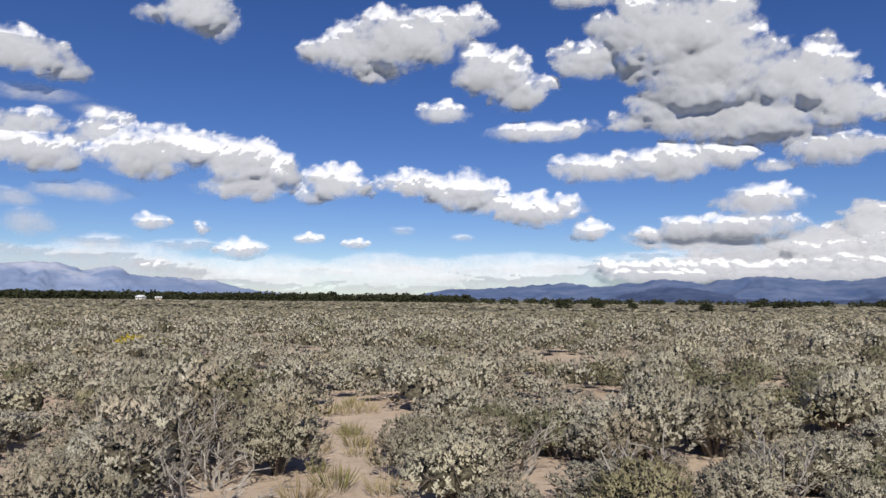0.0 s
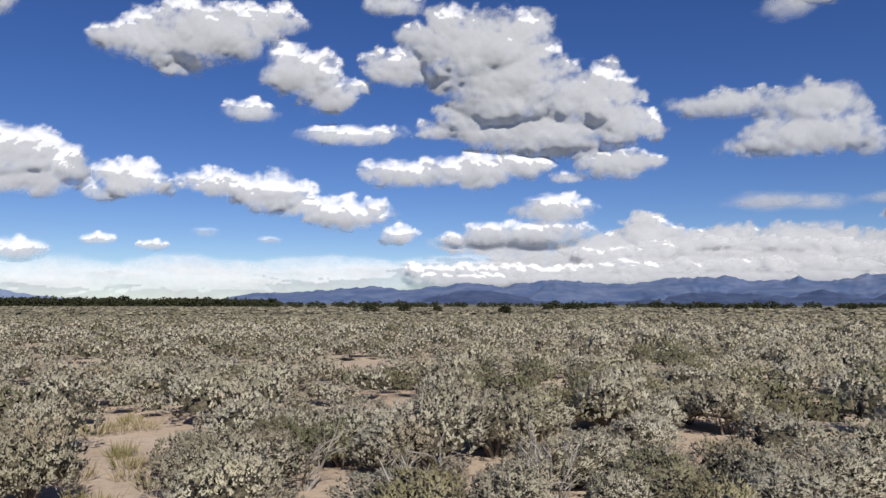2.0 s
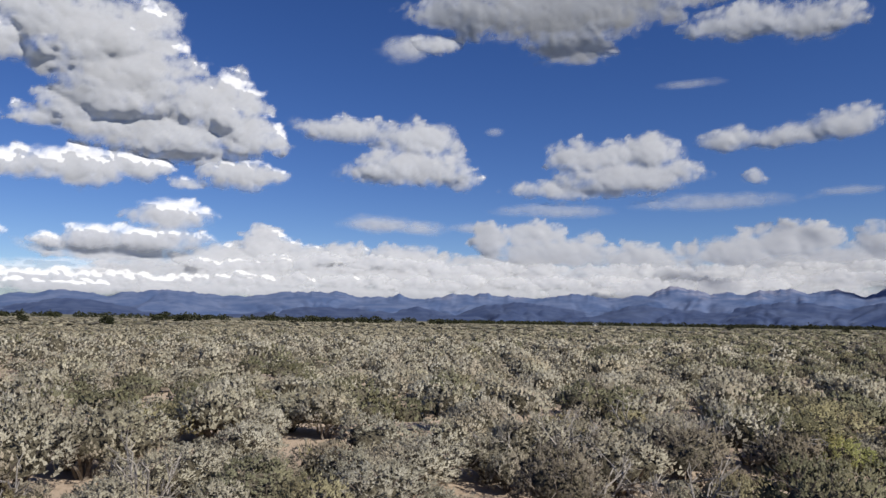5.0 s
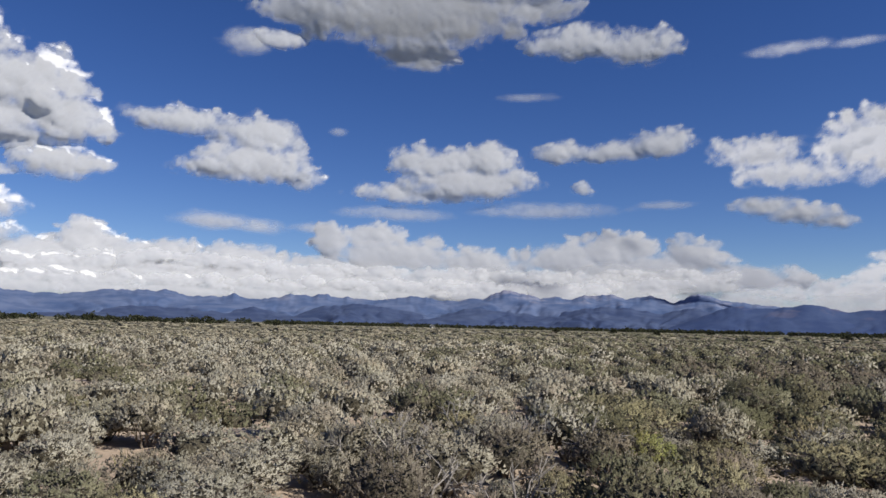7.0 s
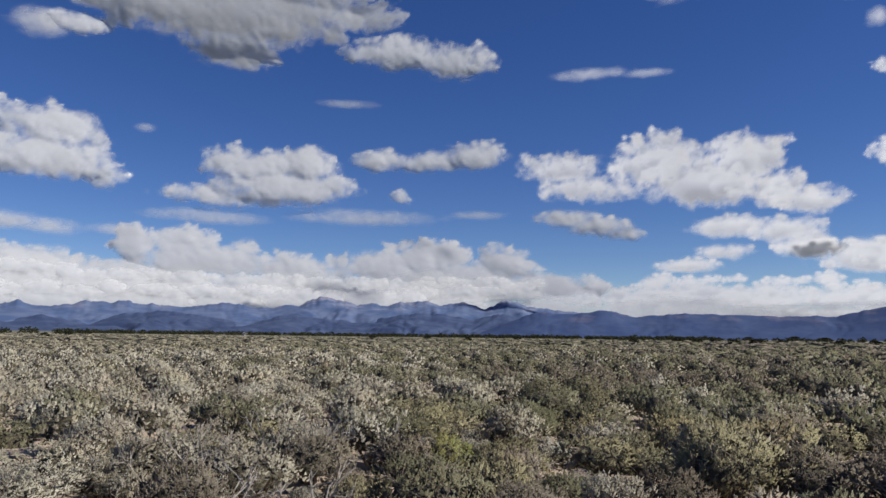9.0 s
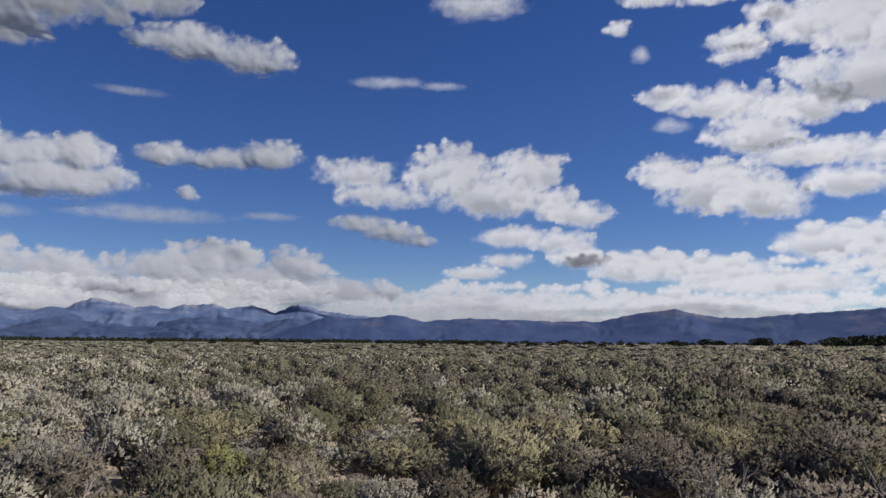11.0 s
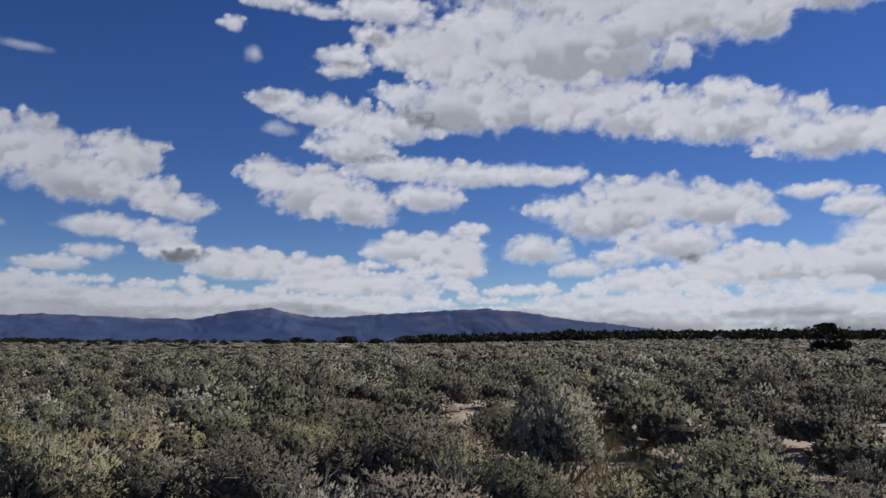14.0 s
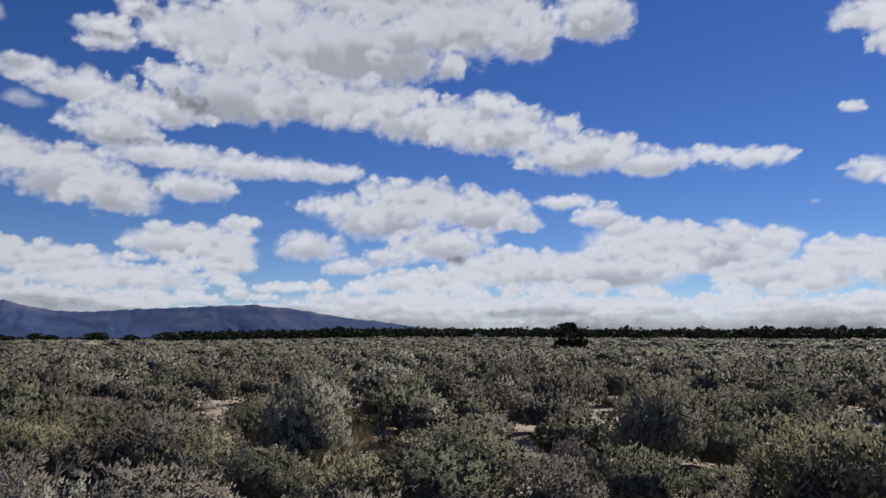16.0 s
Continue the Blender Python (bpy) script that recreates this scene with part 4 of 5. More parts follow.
PLACED = [  # x, y, width, height, kind
    (-1.75, 7.52, 0.98, 0.85, "s"),
    (3.27, 7.07, 1.14, 0.64, "s"),
    (1.25, 6.39, 1.15, 0.47, "p"),
    (-0.40, 7.32, 0.79, 0.63, "s"),
    (-3.25, 6.77, 1.15, 0.68, "s"),
    (0.86, 10.12, 1.01, 0.52, "g"),
    (-3.01, 8.72, 1.06, 0.61, "s"),
    (2.95, 9.21, 0.96, 0.68, "s"),
    (5.19, 5.79, 1.13, 0.61, "s"),
    (0.49, 8.89, 1.02, 0.63, "g"),
    (1.60, 7.97, 1.00, 0.73, "s"),
    (6.47, 9.98, 1.00, 0.65, "s"),
    (4.55, 7.97, 0.92, 0.61, "s"),
    (9.03, 2.87, 0.87, 0.57, "r"),
    (11.17, 3.96, 1.73, 0.83, "p"),
    (15.30, 2.71, 1.55, 1.03, "s"),
    (6.18, 5.68, 0.97, 0.53, "s"),
    (8.72, 2.02, 1.03, 0.63, "s"),
    (7.99, -0.36, 1.29, 1.13, "o"),
    (8.07, -1.35, 1.19, 0.80, "p"),
    (10.13, -3.28, 1.14, 0.83, "p"),
    (9.34, -3.58, 0.58, 0.50, "r"),
    (9.30, -2.08, 1.10, 0.63, "s"),
    (8.17, 4.61, 1.15, 0.73, "s"),
    (12.15, 2.45, 1.14, 0.78, "s"),
    (8.66, -4.69, 1.36, 0.87, "s"),
    (9.02, -6.58, 1.28, 1.27, "d"),
    (11.24, -7.09, 1.12, 0.76, "s"),
    (7.45, -5.54, 1.21, 1.25, "d"),
    (7.67, -4.17, 1.21, 0.82, "s"),
    (6.05, -6.67, 1.80, 0.90, "p"),
    (14.69, -5.82, 1.33, 0.74, "s"),
    (4.28, -8.06, 1.19, 1.36, "d"),
    (4.27, -9.84, 0.99, 0.84, "s"),
    (2.90, -8.66, 1.40, 0.79, "o"),
    (10.82, -3.63, 1.05, 0.85, "p"),
    (5.42, -15.04, 1.47, 1.00, "s"),
    (12.85, -16.00, 2.20, 1.28, "s"),
    (13.81, -21.33, 2.14, 0.64, "g"),
]


def taken(x, y):
    out = np.zeros(len(x), bool)
    for px, py, w, h, kind in PLACED:
        out |= (x - px) ** 2 + (y - py) ** 2 < (0.3 * w + 0.22) ** 2
    return out


KINDS = {"s": (SAGE, "grey-green sagebrush shrub on sandy soil"), "p": (PALE, "pale silvery sagebrush shrub with dense rounded crown"),
         "g": (GREENER, "greener sagebrush shrub among grey neighbours"), "o": (OLIVE, "olive sagebrush shrub with yellowish tips"),
         "b": (BROWNISH, "half-dry brownish grey sagebrush shrub"),
         "r": (RABBIT, "low yellow-green rabbitbrush shrub on bare soil"), "d": (SAGE_FAR, "tall dark open sagebrush with a bare twisted trunk")}
recoloured = {}


def dress(shrub, k, kind):
    """Give a shrub the foliage of its kind."""
    material, label = KINDS[kind]
    if material is SAGE:
        return
    if (k, kind) not in recoloured:
        recoloured[k, kind] = SAGE_TEMPLATES[k][2].copy()
        recoloured[k, kind].materials[0] = material
    for child in shrub.children:
        if child.name.startswith("foliage"):
            child.data = recoloured[k, kind]


for i, (px, py, w, h, kind) in enumerate(PLACED):
    if py < 0.4 * px and kind in "sp":                   # southern shrubs get duller kinds, which also paint the shade there
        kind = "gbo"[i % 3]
    k = (i * 5) % 8 if kind != "d" else 14 + i % 2
    dress(sagebrush(px, py, min(w, 1.6) / 1.02, min(h, 1.25) / 0.80, i * 1.3, k, KINDS[kind][1]), k, kind)


def sizes(n, rng, mean, spread=0.3):
    return np.clip(rng.lognormal(-0.04, spread, n), 0.5, 1.4) * mean


def older(x, y):
    """The shrubs on the south side are older: fewer and larger. 0 to 1."""
    return np.clip((np.degrees(np.arctan2(x, y)) - 85) / 30, 0, 1)


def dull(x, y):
    """From the east round to the south the shrubs are browner and greener, partly as painted shade. 0 to 1."""
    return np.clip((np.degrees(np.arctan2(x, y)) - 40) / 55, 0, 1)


NEAR, NEXT = 7.6, 11.5
rng = np.random.default_rng(11)
fx, fy, fr = field(4.3, NEXT, 0.84, rng)
s, h = sizes(len(fx), rng, 0.79, 0.32), rng.uniform(0.68, 1.1, len(fx))
s = s * (1 + 0.38 * older(fx, fy))
k = ~bare(fx, fy, 0.38 * s) & ~taken(fx, fy) & (rng.uniform(size=len(fx)) > 0.4 * older(fx, fy))
fx, fy, fr, s, h = fx[k], fy[k], fr[k], s[k], h[k]
for i in range(len(fx)):
    near = fr[i] < NEAR + 1.6 * older(fx[i], fy[i])
    k = int(rng.integers(8, 14) if near else rng.integers(16, 22))
    # darker kinds eastward and southward also stand in for shade there
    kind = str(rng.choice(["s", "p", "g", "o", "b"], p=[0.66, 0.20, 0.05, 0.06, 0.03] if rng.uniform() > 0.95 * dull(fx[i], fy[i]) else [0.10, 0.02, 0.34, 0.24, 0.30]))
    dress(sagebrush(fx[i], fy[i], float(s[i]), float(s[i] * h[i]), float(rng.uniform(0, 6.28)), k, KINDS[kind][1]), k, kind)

# the sage field behind them
def sage_field(name, r0, r1, spacing, templates, mean, low, high, material, label, az0=-36.0):
    x, y, r = field(r0, r1, spacing, rng, az0)
    k = ~bare(x, y, 0.0) if r1 < 60 else np.ones(len(x), bool)
    gap = fbm(x * 0.16, y * 0.16, 3, 0.6, 77)
    k &= gap > -0.42
    if r1 < 60:
        k &= rng.uniform(size=len(x)) > 0.38 * older(x, y)
    x, y = x[k], y[k]
    s = sizes(len(x), rng, mean, 0.34)
    s = s * (1 + (0.36 if r1 < 60 else 0.5) * older(x, y))
    tall = s * rng.uniform(low, high, len(x))
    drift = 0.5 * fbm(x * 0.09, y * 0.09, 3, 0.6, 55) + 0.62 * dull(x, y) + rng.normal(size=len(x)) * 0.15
    tone = np.where(drift > 0.62, 2, np.where(drift > 0.29, 1, 0))           # brownish, greener and grey shrubs grow in drifts; the bearing term paints shade
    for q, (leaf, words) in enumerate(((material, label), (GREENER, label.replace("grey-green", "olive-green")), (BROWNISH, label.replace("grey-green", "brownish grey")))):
        i = tone == q
        if not i.any():
            continue
        leaves, twigs = place_all(templates, x[i], y[i], s[i], tall[i], rng)
        root = new(name, mesh_from(name, leaves[0], leaves[1], leaf, normals=leaves[2]))
        tagged(root, words, "shrubs", kind="stuff")
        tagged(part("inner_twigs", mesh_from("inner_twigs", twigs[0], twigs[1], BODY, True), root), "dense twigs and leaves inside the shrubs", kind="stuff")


sage_field("sagebrush_field", NEXT, 22, 0.86, [shrub_lod(70 + q, 75, 4, 0.062, 0.0225, 2, 6, 0.07) for q in range(8)], 0.79, 0.66, 1.15, SAGE, "dense field of grey-green sagebrush on the plain")
sage_field("sagebrush_field_beyond", 22, 34, 0.97, [shrub_lod(74 + q, 44, 2, 0.078, 0.032, 2, 6, 0.05) for q in range(6)], 0.88, 0.62, 1.15, SAGE, "grey-green sagebrush closing up with distance")
sage_field("sagebrush_field_middle", 34, 55, 1.05, [shrub_lod(76 + q, 36, 1, 0.10, 0.048, 2, 5, 0.04) for q in range(6)], 0.94, 0.6, 1.15, SAGE, "grey-green sagebrush closing up with distance")
sage_field("sagebrush_field_far", 55, 140, 1.7, [shrub_lod(80 + q, 11, 1, 0.2, 0.11, 2, 5, 0.05) for q in range(6)], 1.25, 0.36, 0.6, SAGE_FAR, "far grey-green sagebrush merging into an even cover")
sage_field("sagebrush_field_south", 140, 258, 2.3, [shrub_lod(86 + q, 10, 1, 0.2, 0.12, 2, 5, 0.05) for q in range(4)], 1.5, 0.42, 0.7, SAGE_FAR, "grey-green sagebrush reaching up to the dark woods", 108.0)
sage_field("sagebrush_cover", 140, 520, 7.0, [shrub_lod(90 + q, 5, 1, 0.3, 0.2, 2, 6, 0.05) for q in range(5)], 3.2, 0.2, 0.28, SAGE_FAR, "distant low cover of sagebrush on the plain")


# ---- junipers ----
def juniper_template(seed, count=1900, leaf=0.085, two=True):
    """A low bushy juniper: short trunk with limbs, crown of many dark tufts, ragged outline."""
    rng = np.random.default_rng(seed)
    c = []
    for i in range(12):
        a, q = i * 2.4 + rng.uniform(-0.5, 0.5), np.sqrt((i + 0.3) / 12)
        c.append((np.cos(a) * q * 0.38, np.sin(a) * q * 0.38, 0.80 - 0.42 * q * q + rng.uniform(-0.14, 0.1), rng.uniform(0.12, 0.22)))
    c += [(np.cos(a) * 0.33, np.sin(a) * 0.33, rng.uniform(0.1, 0.24), rng.uniform(0.14, 0.2)) for a in np.arange(9) * 0.7]
    c = np.array(c)
    wood = [tube([(0, 0, -0.05), (0.02, 0.01, 0.3), (0, 0.02, 0.7)], 0.055, 0.015, 5)]
    for q in c[:8]:
        wood.append(tube([(0.01, 0, 0.15), q[:3] * np.array([0.5, 0.5, 0.75]), q[:3]], 0.022, 0.006))
    p, w = crown_points(count, rng, c)
    way = unit(w + rng.normal(size=p.shape) * 0.5)
    return join(wood), blades(p - way * leaf * 0.5, way, rng.uniform(0.7, 1.3, count) * leaf, rng.uniform(0.25, 0.45, count) * leaf * (1 if two else 1.5), rng, two)


JUN = []
for k in range(4):
    wv, cv = juniper_template(200 + k)
    JUN.append((mesh_from("trunk", *wv, BARK), mesh_from("crown", *cv, JUNIPER)))


def juniper(az, dist, tall, wide, k, label="small dark green juniper tree standing alone in the sage"):
    root = new("juniper_tree")
    part("trunk", JUN[k % 4][0], root)
    part("crown", JUN[k % 4][1], root)
    x, y = dist * math.sin(radians(az)), dist * math.cos(radians(az))
    root.matrix_basis = Matrix.LocRotScale((x, y, float(ground_z(x, y))), Euler((0, 0, k * 1.7)), (wide, wide, tall))
    return tagged(root, label, "tree", "scattered junipers")


juniper(15.4, 228, 1.8, 3.5, 0)
juniper(20.6, 182, 1.8, 3.5, 1)
juniper(24.0, 261, 1.8, 4.0, 2)
juniper(10.2, 214, 2.1, 5.7, 3)
juniper(12.8, 233, 1.8, 4.5, 4)
juniper(25.7, 314, 3.0, 8.4, 5)
juniper(31.9, 582, 4.5, 10.0, 6)
juniper(33.8, 351, 2.4, 5.4, 7)
juniper(37.7, 368, 2.8, 5.7, 8)
juniper(35.9, 642, 4.3, 9.9, 9)
juniper(20.7, 203, 1.8, 3.5, 10)
juniper(23.8, 304, 1.8, 4.1, 11)
juniper(15.5, 304, 1.8, 4.1, 12)
juniper(13.0, 322, 2.8, 6.2, 13)
juniper(31.7, 700, 4.7, 10.7, 14)
juniper(33.6, 472, 2.7, 6.3, 15)
juniper(36.9, 407, 2.3, 5.5, 16)
juniper(40.6, 477, 2.7, 5.5, 17)
juniper(43.4, 284, 1.6, 3.3, 18)
juniper(44.9, 373, 2.5, 5.0, 19)
juniper(89.2, 402, 3.1, 6.2, 20)
juniper(90.6, 281, 2.2, 4.8, 21)
juniper(105.0, 368, 3.5, 8.5, 22)
juniper(108.0, 449, 3.9, 8.6, 23)
juniper(110.8, 417, 5.2, 12.0, 24)
juniper(113.0, 281, 3.2, 5.4, 25)
juniper(115.6, 540, 6.2, 20.7, 26)
juniper(97.0, 700, 4.7, 10.7, 27)
juniper(98.9, 502, 3.4, 8.7, 28)
juniper(77.4, 417, 2.4, 4.8, 29)
juniper(82.9, 582, 3.3, 7.8, 30)
juniper(94.0, 700, 4.0, 9.4, 31)
juniper(145.7, 124, 5.0, 5.7, 32)
juniper(111.1, 387, 4.8, 10.4, 33)
juniper(113.2, 310, 3.6, 5.3, 34)
juniper(108.1, 443, 3.8, 8.5, 35)
juniper(105.7, 302, 2.6, 7.0, 36)
juniper(107.2, 521, 5.0, 12.0, 37)
juniper(66.2, 330, 2.0, 4.2, 38)
juniper(70.4, 410, 2.3, 5.0, 39)
juniper(73.6, 300, 1.8, 3.6, 40)
juniper(86.1, 262, 1.8, 3.8, 41)
juniper(91.8, 350, 2.2, 5.0, 42)
juniper(93.1, 242, 2.0, 4.2, 43)
juniper(94.6, 256, 2.2, 4.6, 44)
juniper(96.2, 300, 2.0, 4.4, 45)
juniper(99.8, 228, 1.8, 3.8, 46)
juniper(101.9, 270, 2.0, 4.6, 47)


def woodland(name, az0, az1, r0, r1, count, tall, seed, label):
    """A far stand of pinyon and juniper as one mass of separate crowns."""
    rng = np.random.default_rng(seed)
    az, r = rng.uniform(az0, az1, count), np.sqrt(rng.uniform(r0 * r0, r1 * r1, count))
    edge = fbm(az * 0.5, az * 0, 3, 0.5, seed)
    r = r + edge * 0.1 * r0
    x, y = r * np.sin(np.radians(az)), r * np.cos(np.radians(az))
    s = rng.lognormal(0, 0.15, count) * tall
    temps = [juniper_template(300 + q, 84, 0.19, False)[1] for q in range(4)]
    v, t = place_all([(tm,) for tm in temps], x, y, s * 1.5, s, rng)[0][:2]
    tagged(new(name, mesh_from(name, v, t, JUNIPER)), label, "trees", kind="stuff")


woodland("juniper_woodland", -36, 3, 600, 760, 1250, 5.7, 401, "dark green pinyon and juniper woodland along the plain's edge")
woodland("juniper_woodland_open", 1, 46, 380, 900, 300, 3.8, 402, "scattered dark junipers thinning out over the plain")
woodland("juniper_woodland_east", 44, 92, 760, 980, 1000, 3.6, 403, "thin dark line of woodland below the mountains")
woodland("juniper_woodland_south_far", 84, 126, 420, 760, 300, 2.5, 404, "scattered dark junipers below the southern mountains")
woodland("juniper_woodland_south", 115, 176, 250, 335, 1500, 3.4, 405, "close dark wall of pinyon and juniper woodland")


# ---- small things among the shrubs ----
def dead_shrub(x, y, width, tall, seed, label="bleached grey skeleton of a dead sagebrush"):
    """Bare forked branches, weathered silver grey."""
    rng = np.random.default_rng(seed)
    root = new("dead_shrub")
    for b in range(int(rng.integers(6, 9))):
        a = b * 2.4 + rng.uniform(-0.4, 0.4)
        out = np.array([np.cos(a), np.sin(a), 0]) * rng.uniform(0.25, 0.5) * width
        end = out + np.array([0, 0, rng.uniform(0.35, 1.0) * tall])
        mid = end * np.array([0.45, 0.45, 0.4]) + rng.normal(size=3) * 0.05
        pieces = [tube([(0, 0, -0.05), mid * 0.5 + rng.normal(size=3) * 0.02, mid, end * 0.75 + mid * 0.25 + rng.normal(size=3) * 0.04, end], 0.02, 0.004, 4)]
        for _ in range(5):
            f = rng.uniform(0.35, 0.95)
            s = mid + (end - mid) * f
            d = unit(unit(end - mid) + rng.normal(size=3) * 0.6) * rng.uniform(0.1, 0.28)
            pieces.append(tube([s, s + d * 0.55 + rng.normal(size=3) * 0.015, s + d], 0.007, 0.002))
            pieces.append(tube([s + d * 0.5, s + d * 0.6 + unit(d + rng.normal(size=3) * 0.1) * 0.09], 0.004, 0.0015))
        part("branch", mesh_from("branch", *join(pieces), DEAD), root)
    root.matrix_basis = pose(x, y, float(ground_z(x, y)))
    return tagged(root, label, "dead shrub", "dead shrubs")


for i, (x, y, w, h) in enumerate([(-2.2, 7.0, 0.8, 0.42), (-2.4, 8.1, 0.8, 0.5), (6.5, 5.5, 1.1, 0.65), (8.5, 6.1, 1.0, 0.6), (6.8, 5.0, 0.9, 0.7), (7.75, 4.2, 0.9, 0.6), (9.2, 5.5, 1.0, 0.7),
                                  (8.5, -5.2, 0.8, 0.35), (7.0, -6.2, 0.8, 0.35), (3.0, 9.6, 0.9, 0.6), (10.6, 1.2, 0.9, 0.75), (12.2, -0.6, 1.0, 0.8)]):
    dead_shrub(x, y, w, h, 500 + i)

# bare grey branches standing up between the leafy shrubs
rng = np.random.default_rng(77)
for i in range(26):
    a, q = radians(rng.uniform(-28, 75) if i < 20 else rng.uniform(90, 155)), rng.uniform(5.6, 10.5)
    if bare(np.array([q * math.sin(a)]), np.array([q * math.cos(a)]), 0.45)[0]:
        continue
    dead_shrub(q * math.sin(a), q * math.cos(a), float(rng.uniform(0.6, 0.95)), float(rng.uniform(0.5, 0.72)), 560 + i, "dry grey branches of a dying sagebrush")


def fallen_branch(x, y, turn, length, seed):
    """A crooked grey branch lying on the sand."""
    rng = np.random.default_rng(seed)
    n = 6
    path = np.stack([np.linspace(-0.5, 0.5, n) * length, rng.normal(size=n) * 0.05, 0.03 + 0.03 * rng.uniform(size=n)], -1)
    pieces = [tube(path, 0.014, 0.004, 5)]
    for _ in range(4):
        s = path[int(rng.integers(1, n - 1))]
        d = np.array([rng.normal() * 0.1, rng.choice([-1, 1]) * rng.uniform(0.1, 0.22), rng.uniform(0, 0.09)])
        pieces.append(tube([s, s + d * 0.5 + rng.normal(size=3) * 0.012, s + d], 0.009, 0.003))
    ob = new("fallen_branch", mesh_from("fallen_branch", *join(pieces), DEAD))
    ob.matrix_basis = pose(x, y, float(ground_z(x, y)) - 0.005, 0, 0, turn)
    return tagged(ob, "bleached dead branch lying on the sandy soil", "branch", "fallen branches")


for i, (x, y, a, l) in enumerate([(8.7, -5.75, 30, 0.9), (8.3, -5.5, 100, 0.7), (8.55, -5.9, 160, 0.8), (7.6, -6.3, 60, 0.8), (7.1, -6.6, 140, 0.7), (8.9, -5.5, 75, 0.6), (5.2, 7.2, 20, 0.8),
                                  (5.7, 6.9, 110, 0.6), (-1.6, 6.8, 70, 0.6), (4.9, -8.2, 20, 0.7), (-1.35, 10.1, 130, 0.5), (8.1, -6.0, 15, 0.6), (4.7, 7.6, 80, 0.7)]):
    fallen_branch(x, y, a, l, 540 + i)


def grass_mesh(seed, count=70, flower=False):
    rng = np.random.default_rng(seed)
    a, q = rng.uniform(0, 6.28, count), np.sqrt(rng.uniform(0, 1, count))
    base = np.stack([np.cos(a) * q * 0.16, np.sin(a) * q * 0.16, np.zeros(count) - 0.01], -1)
    way = unit(np.stack([np.cos(a) * q * 0.7, np.sin(a) * q * 0.7, np.ones(count)], -1) + rng.normal(size=(count, 3)) * 0.18)
    return blades(base, way, rng.uniform(0.12, 0.32, count), rng.uniform(0.004, 0.008, count), rng)


GRASS = [mesh_from("grass_tuft", *grass_mesh(600 + k), STRAW if k % 2 else DRY_GREEN) for k in range(6)]


def grass_tuft(x, y, size, k):
    ob = new("grass_tuft", GRASS[k % 6])
    ob.matrix_basis = Matrix.LocRotScale((x, y, float(ground_z(x, y))), Euler((0, 0, k * 0.9)), (size, size, size))
    return tagged(ob, "dry straw-coloured bunch of grass on bare soil" if k % 2 else "yellow-green bunch of grass on bare soil", "grass", "grass tufts on bare soil")


rng = np.random.default_rng(61)
k = 0
for bx, by, br in BARE:
    n = 24 if by < 0 else 2
    for _ in range(n):
        a, q = rng.uniform(0, 6.28), np.sqrt(rng.uniform()) * (br + 0.25)
        grass_tuft(bx + math.cos(a) * q, by + math.sin(a) * q, float(rng.uniform(0.4, 1.0)), k)
        k += 1


def flower_shrub(x, y, width, tall, seed):
    """A rabbitbrush in bloom: green mound under yellow heads."""
    root = new("rabbitbrush")
    rng = np.random.default_rng(seed)
    clumps = bush_clumps(rng, 14)
    p, w = crown_points(500, rng, clumps)
    part("foliage", mesh_from("foliage", *blades(p - w * 0.1, unit(w + rng.normal(size=p.shape) * 0.35), 0.12, 0.02, rng, False, unit(p)), RABBIT), root)
    p, w = crown_points(260, rng, clumps)
    up = p[:, 2] > 0.35
    p, w = p[up] + w[up] * 0.05, w[up]
    part("flower_heads", mesh_from("flower_heads", *blades(p, unit(w + rng.normal(size=p.shape) * 0.5), 0.08, 0.03, rng, False, unit(p)), YELLOW), root, "bright yellow flower heads")
    root.matrix_basis = Matrix.LocRotScale((x, y, float(ground_z(x, y))), Euler((0, 0, seed)), (width, width, tall))
    return tagged(root, "rabbitbrush in yellow flower among the sage", "shrub", "rabbitbrush in flower")


for i, (x, y, w, h) in enumerate([(-10.3, 25.3, 1.3, 0.75), (-9.5, 25.8, 0.9, 0.6), (9.6, -9.1, 0.6, 0.4), (7.9, -5.1, 0.4, 0.3), (4.6, 8.3, 0.5, 0.35)]):
    flower_shrub(x, y, w, h, 700 + i)


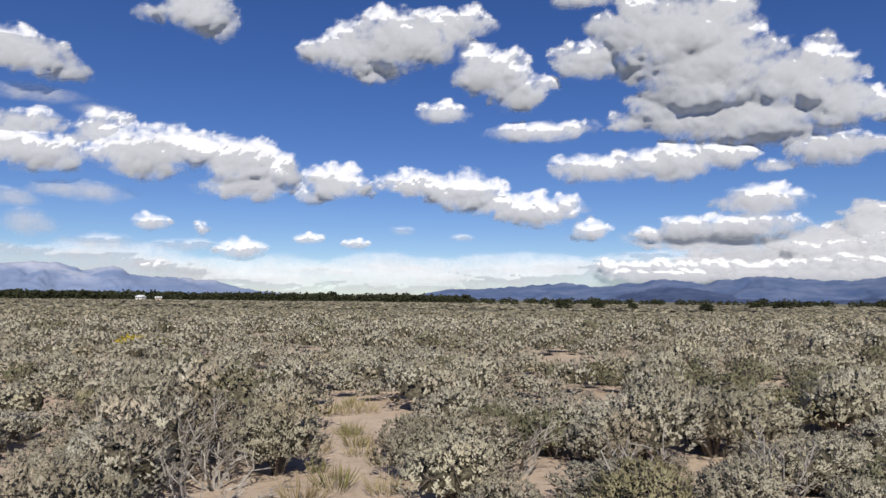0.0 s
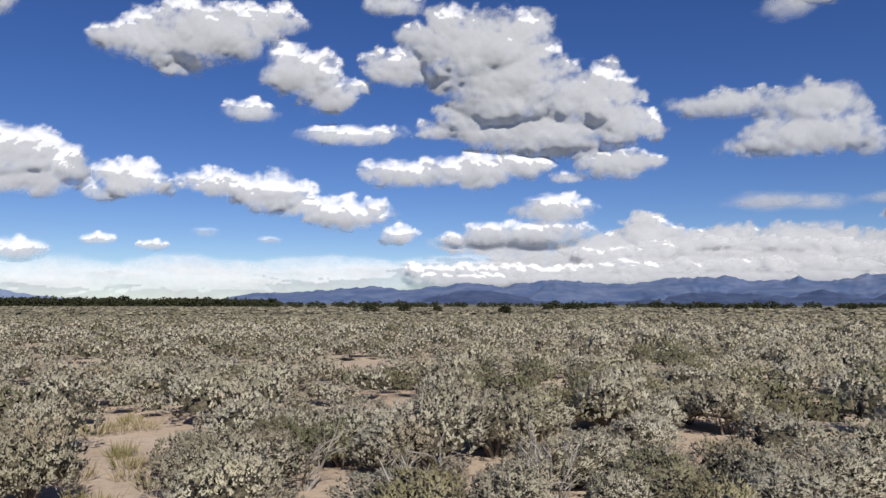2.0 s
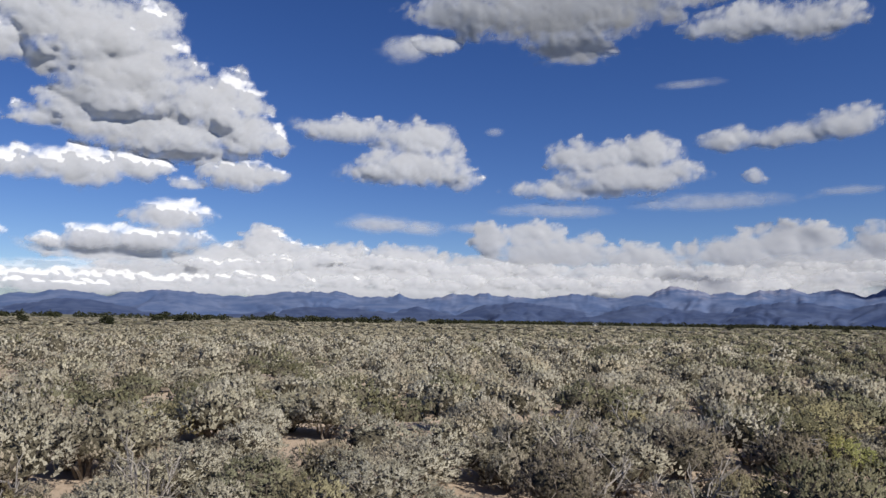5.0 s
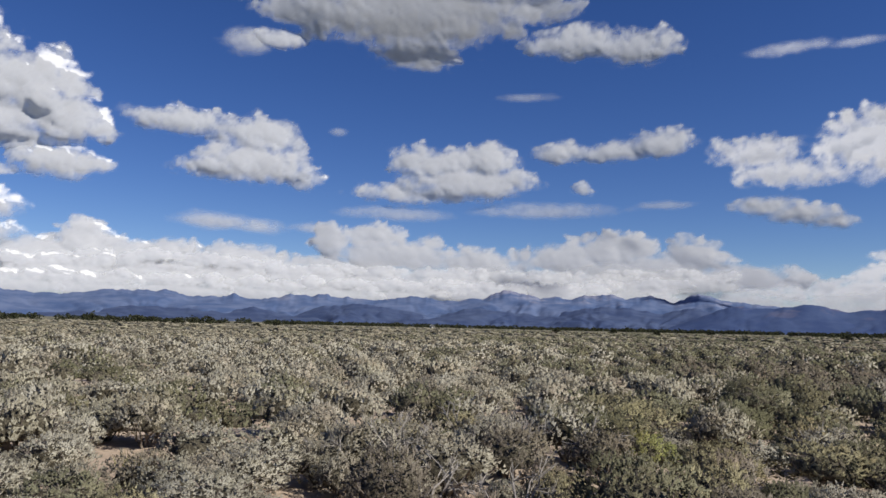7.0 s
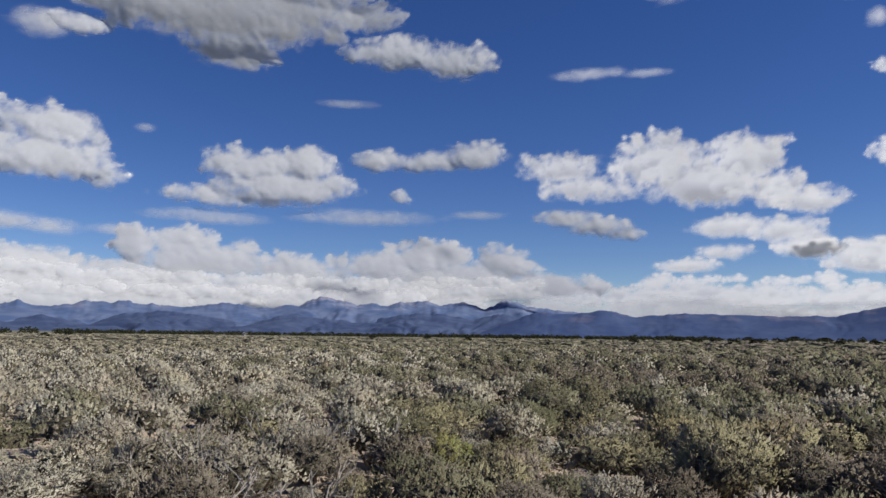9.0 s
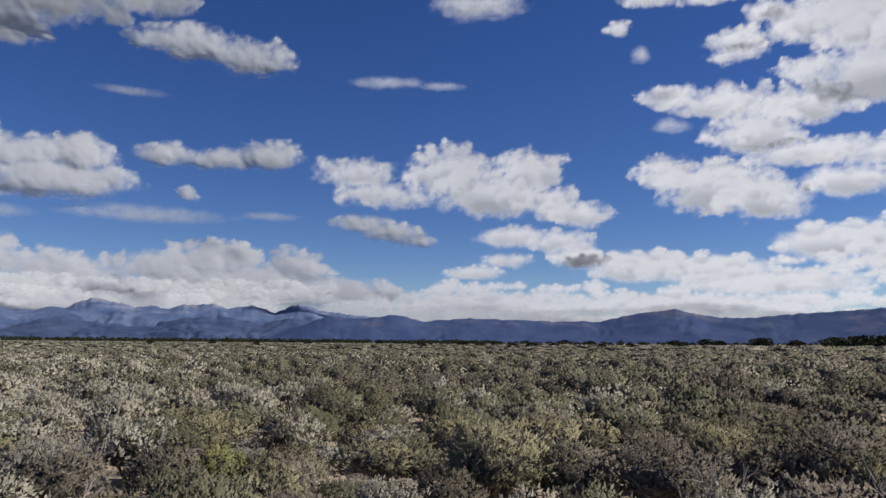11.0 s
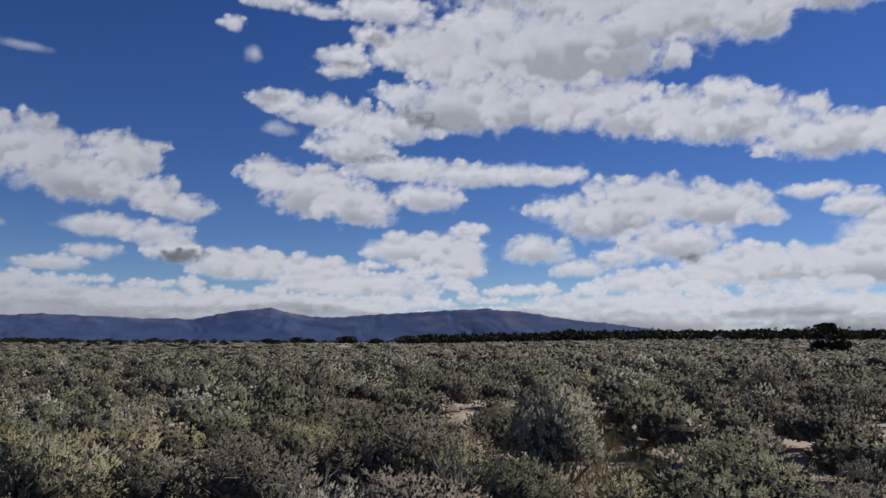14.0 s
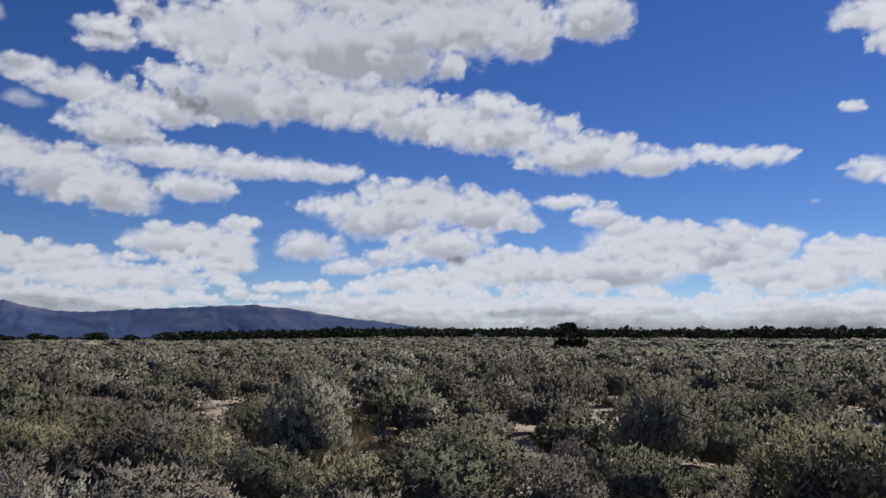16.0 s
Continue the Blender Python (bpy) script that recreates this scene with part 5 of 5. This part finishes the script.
# ---- far houses ----
def house(az, dist, long, deep, tall, turn, wall, roof, label):
    """A small far house: walls with a door and windows set into them, and a pitched roof with eaves."""
    root = new("house")
    bm = bmesh.new()
    bmesh.ops.create_cube(bm, size=1, matrix=Matrix.Translation((0, 0, tall / 2)) @ Matrix.Diagonal((long, deep, tall, 1)))
    me = bpy.data.meshes.new("wall")
    bm.to_mesh(me)
    bm.free()
    me.materials.append(wall)
    part("wall", me, root)
    e, r = 0.4, tall + 0.28 * deep
    x, y, t0 = long / 2 + e, deep / 2 + e, tall - 0.05
    v = [(-x, -y, t0), (x, -y, t0), (x, y, t0), (-x, y, t0), (-x, 0, r), (x, 0, r), (-x, -y, t0 - 0.15), (x, -y, t0 - 0.15), (x, y, t0 - 0.15), (-x, y, t0 - 0.15)]
    f = [(0, 1, 5), (0, 5, 4), (2, 3, 4), (2, 4, 5), (0, 4, 3), (1, 2, 5), (6, 7, 1), (6, 1, 0), (8, 9, 3), (8, 3, 2), (7, 8, 2), (7, 2, 1), (9, 6, 0), (9, 0, 3), (6, 8, 7), (6, 9, 8)]
    part("roof", mesh_from("roof", v, f, roof), root)
    for name, cx, w, z0, z1 in (("window", -long * 0.3, 1.2, 1.0, 2.1), ("door", 0.0, 0.95, 0.0, 2.05), ("window", long * 0.3, 1.2, 1.0, 2.1)):
        bm = bmesh.new()
        bmesh.ops.create_cube(bm, size=1, matrix=Matrix.Translation((cx, -deep / 2, (z0 + z1) / 2)) @ Matrix.Diagonal((w, 0.12, z1 - z0, 1)))
        me = bpy.data.meshes.new(name)
        bm.to_mesh(me)
        bm.free()
        me.materials.append(GLASS if name == "window" else BARK)
        part(name, me, root)
    px, py = dist * math.sin(radians(az)), dist * math.cos(radians(az))
    root.matrix_basis = pose(px, py, float(ground_z(px, py)) - 0.1, 0, 0, turn)
    return tagged(root, label, "house", "far houses")


def paint(name, colour, rough=0.7):
    m, n, l, b = mat(name, rough)
    geo = n.new("ShaderNodeNewGeometry")
    t = noise_node(n, l, 1.5, 4, 0.6, geo.outputs["Position"])
    r = ramp(n, [(0.3, tuple(c * 0.82 for c in colour)), (0.7, colour)])
    l.new(t.outputs["Fac"], r.inputs["Fac"])
    l.new(r.outputs["Color"], b.inputs["Base Color"])
    return m


GLASS = paint("dark_window_glass", (0.04, 0.05, 0.06), 0.1)
WHITE, TAN, SHEET = paint("white_stucco", (0.80, 0.78, 0.74)), paint("tan_stucco", (0.55, 0.42, 0.30)), paint("pale_metal_roof", (0.72, 0.72, 0.72), 0.4)
house(-21.2, 560, 5, 4.5, 2.1, -20, WHITE, SHEET, "white house with pale roof at the woodland's edge")
house(-20.0, 585, 4, 3.5, 1.6, 10, TAN, SHEET, "low tan house beside the woodland")
house(56.7, 800, 5, 4, 2.1, 55, WHITE, SHEET, "white house below the mountains far across the plain")
house(138.6, 246, 2.6, 2.0, 1.7, 138, TAN, SHEET, "small tan shed with pale roof among the woods")
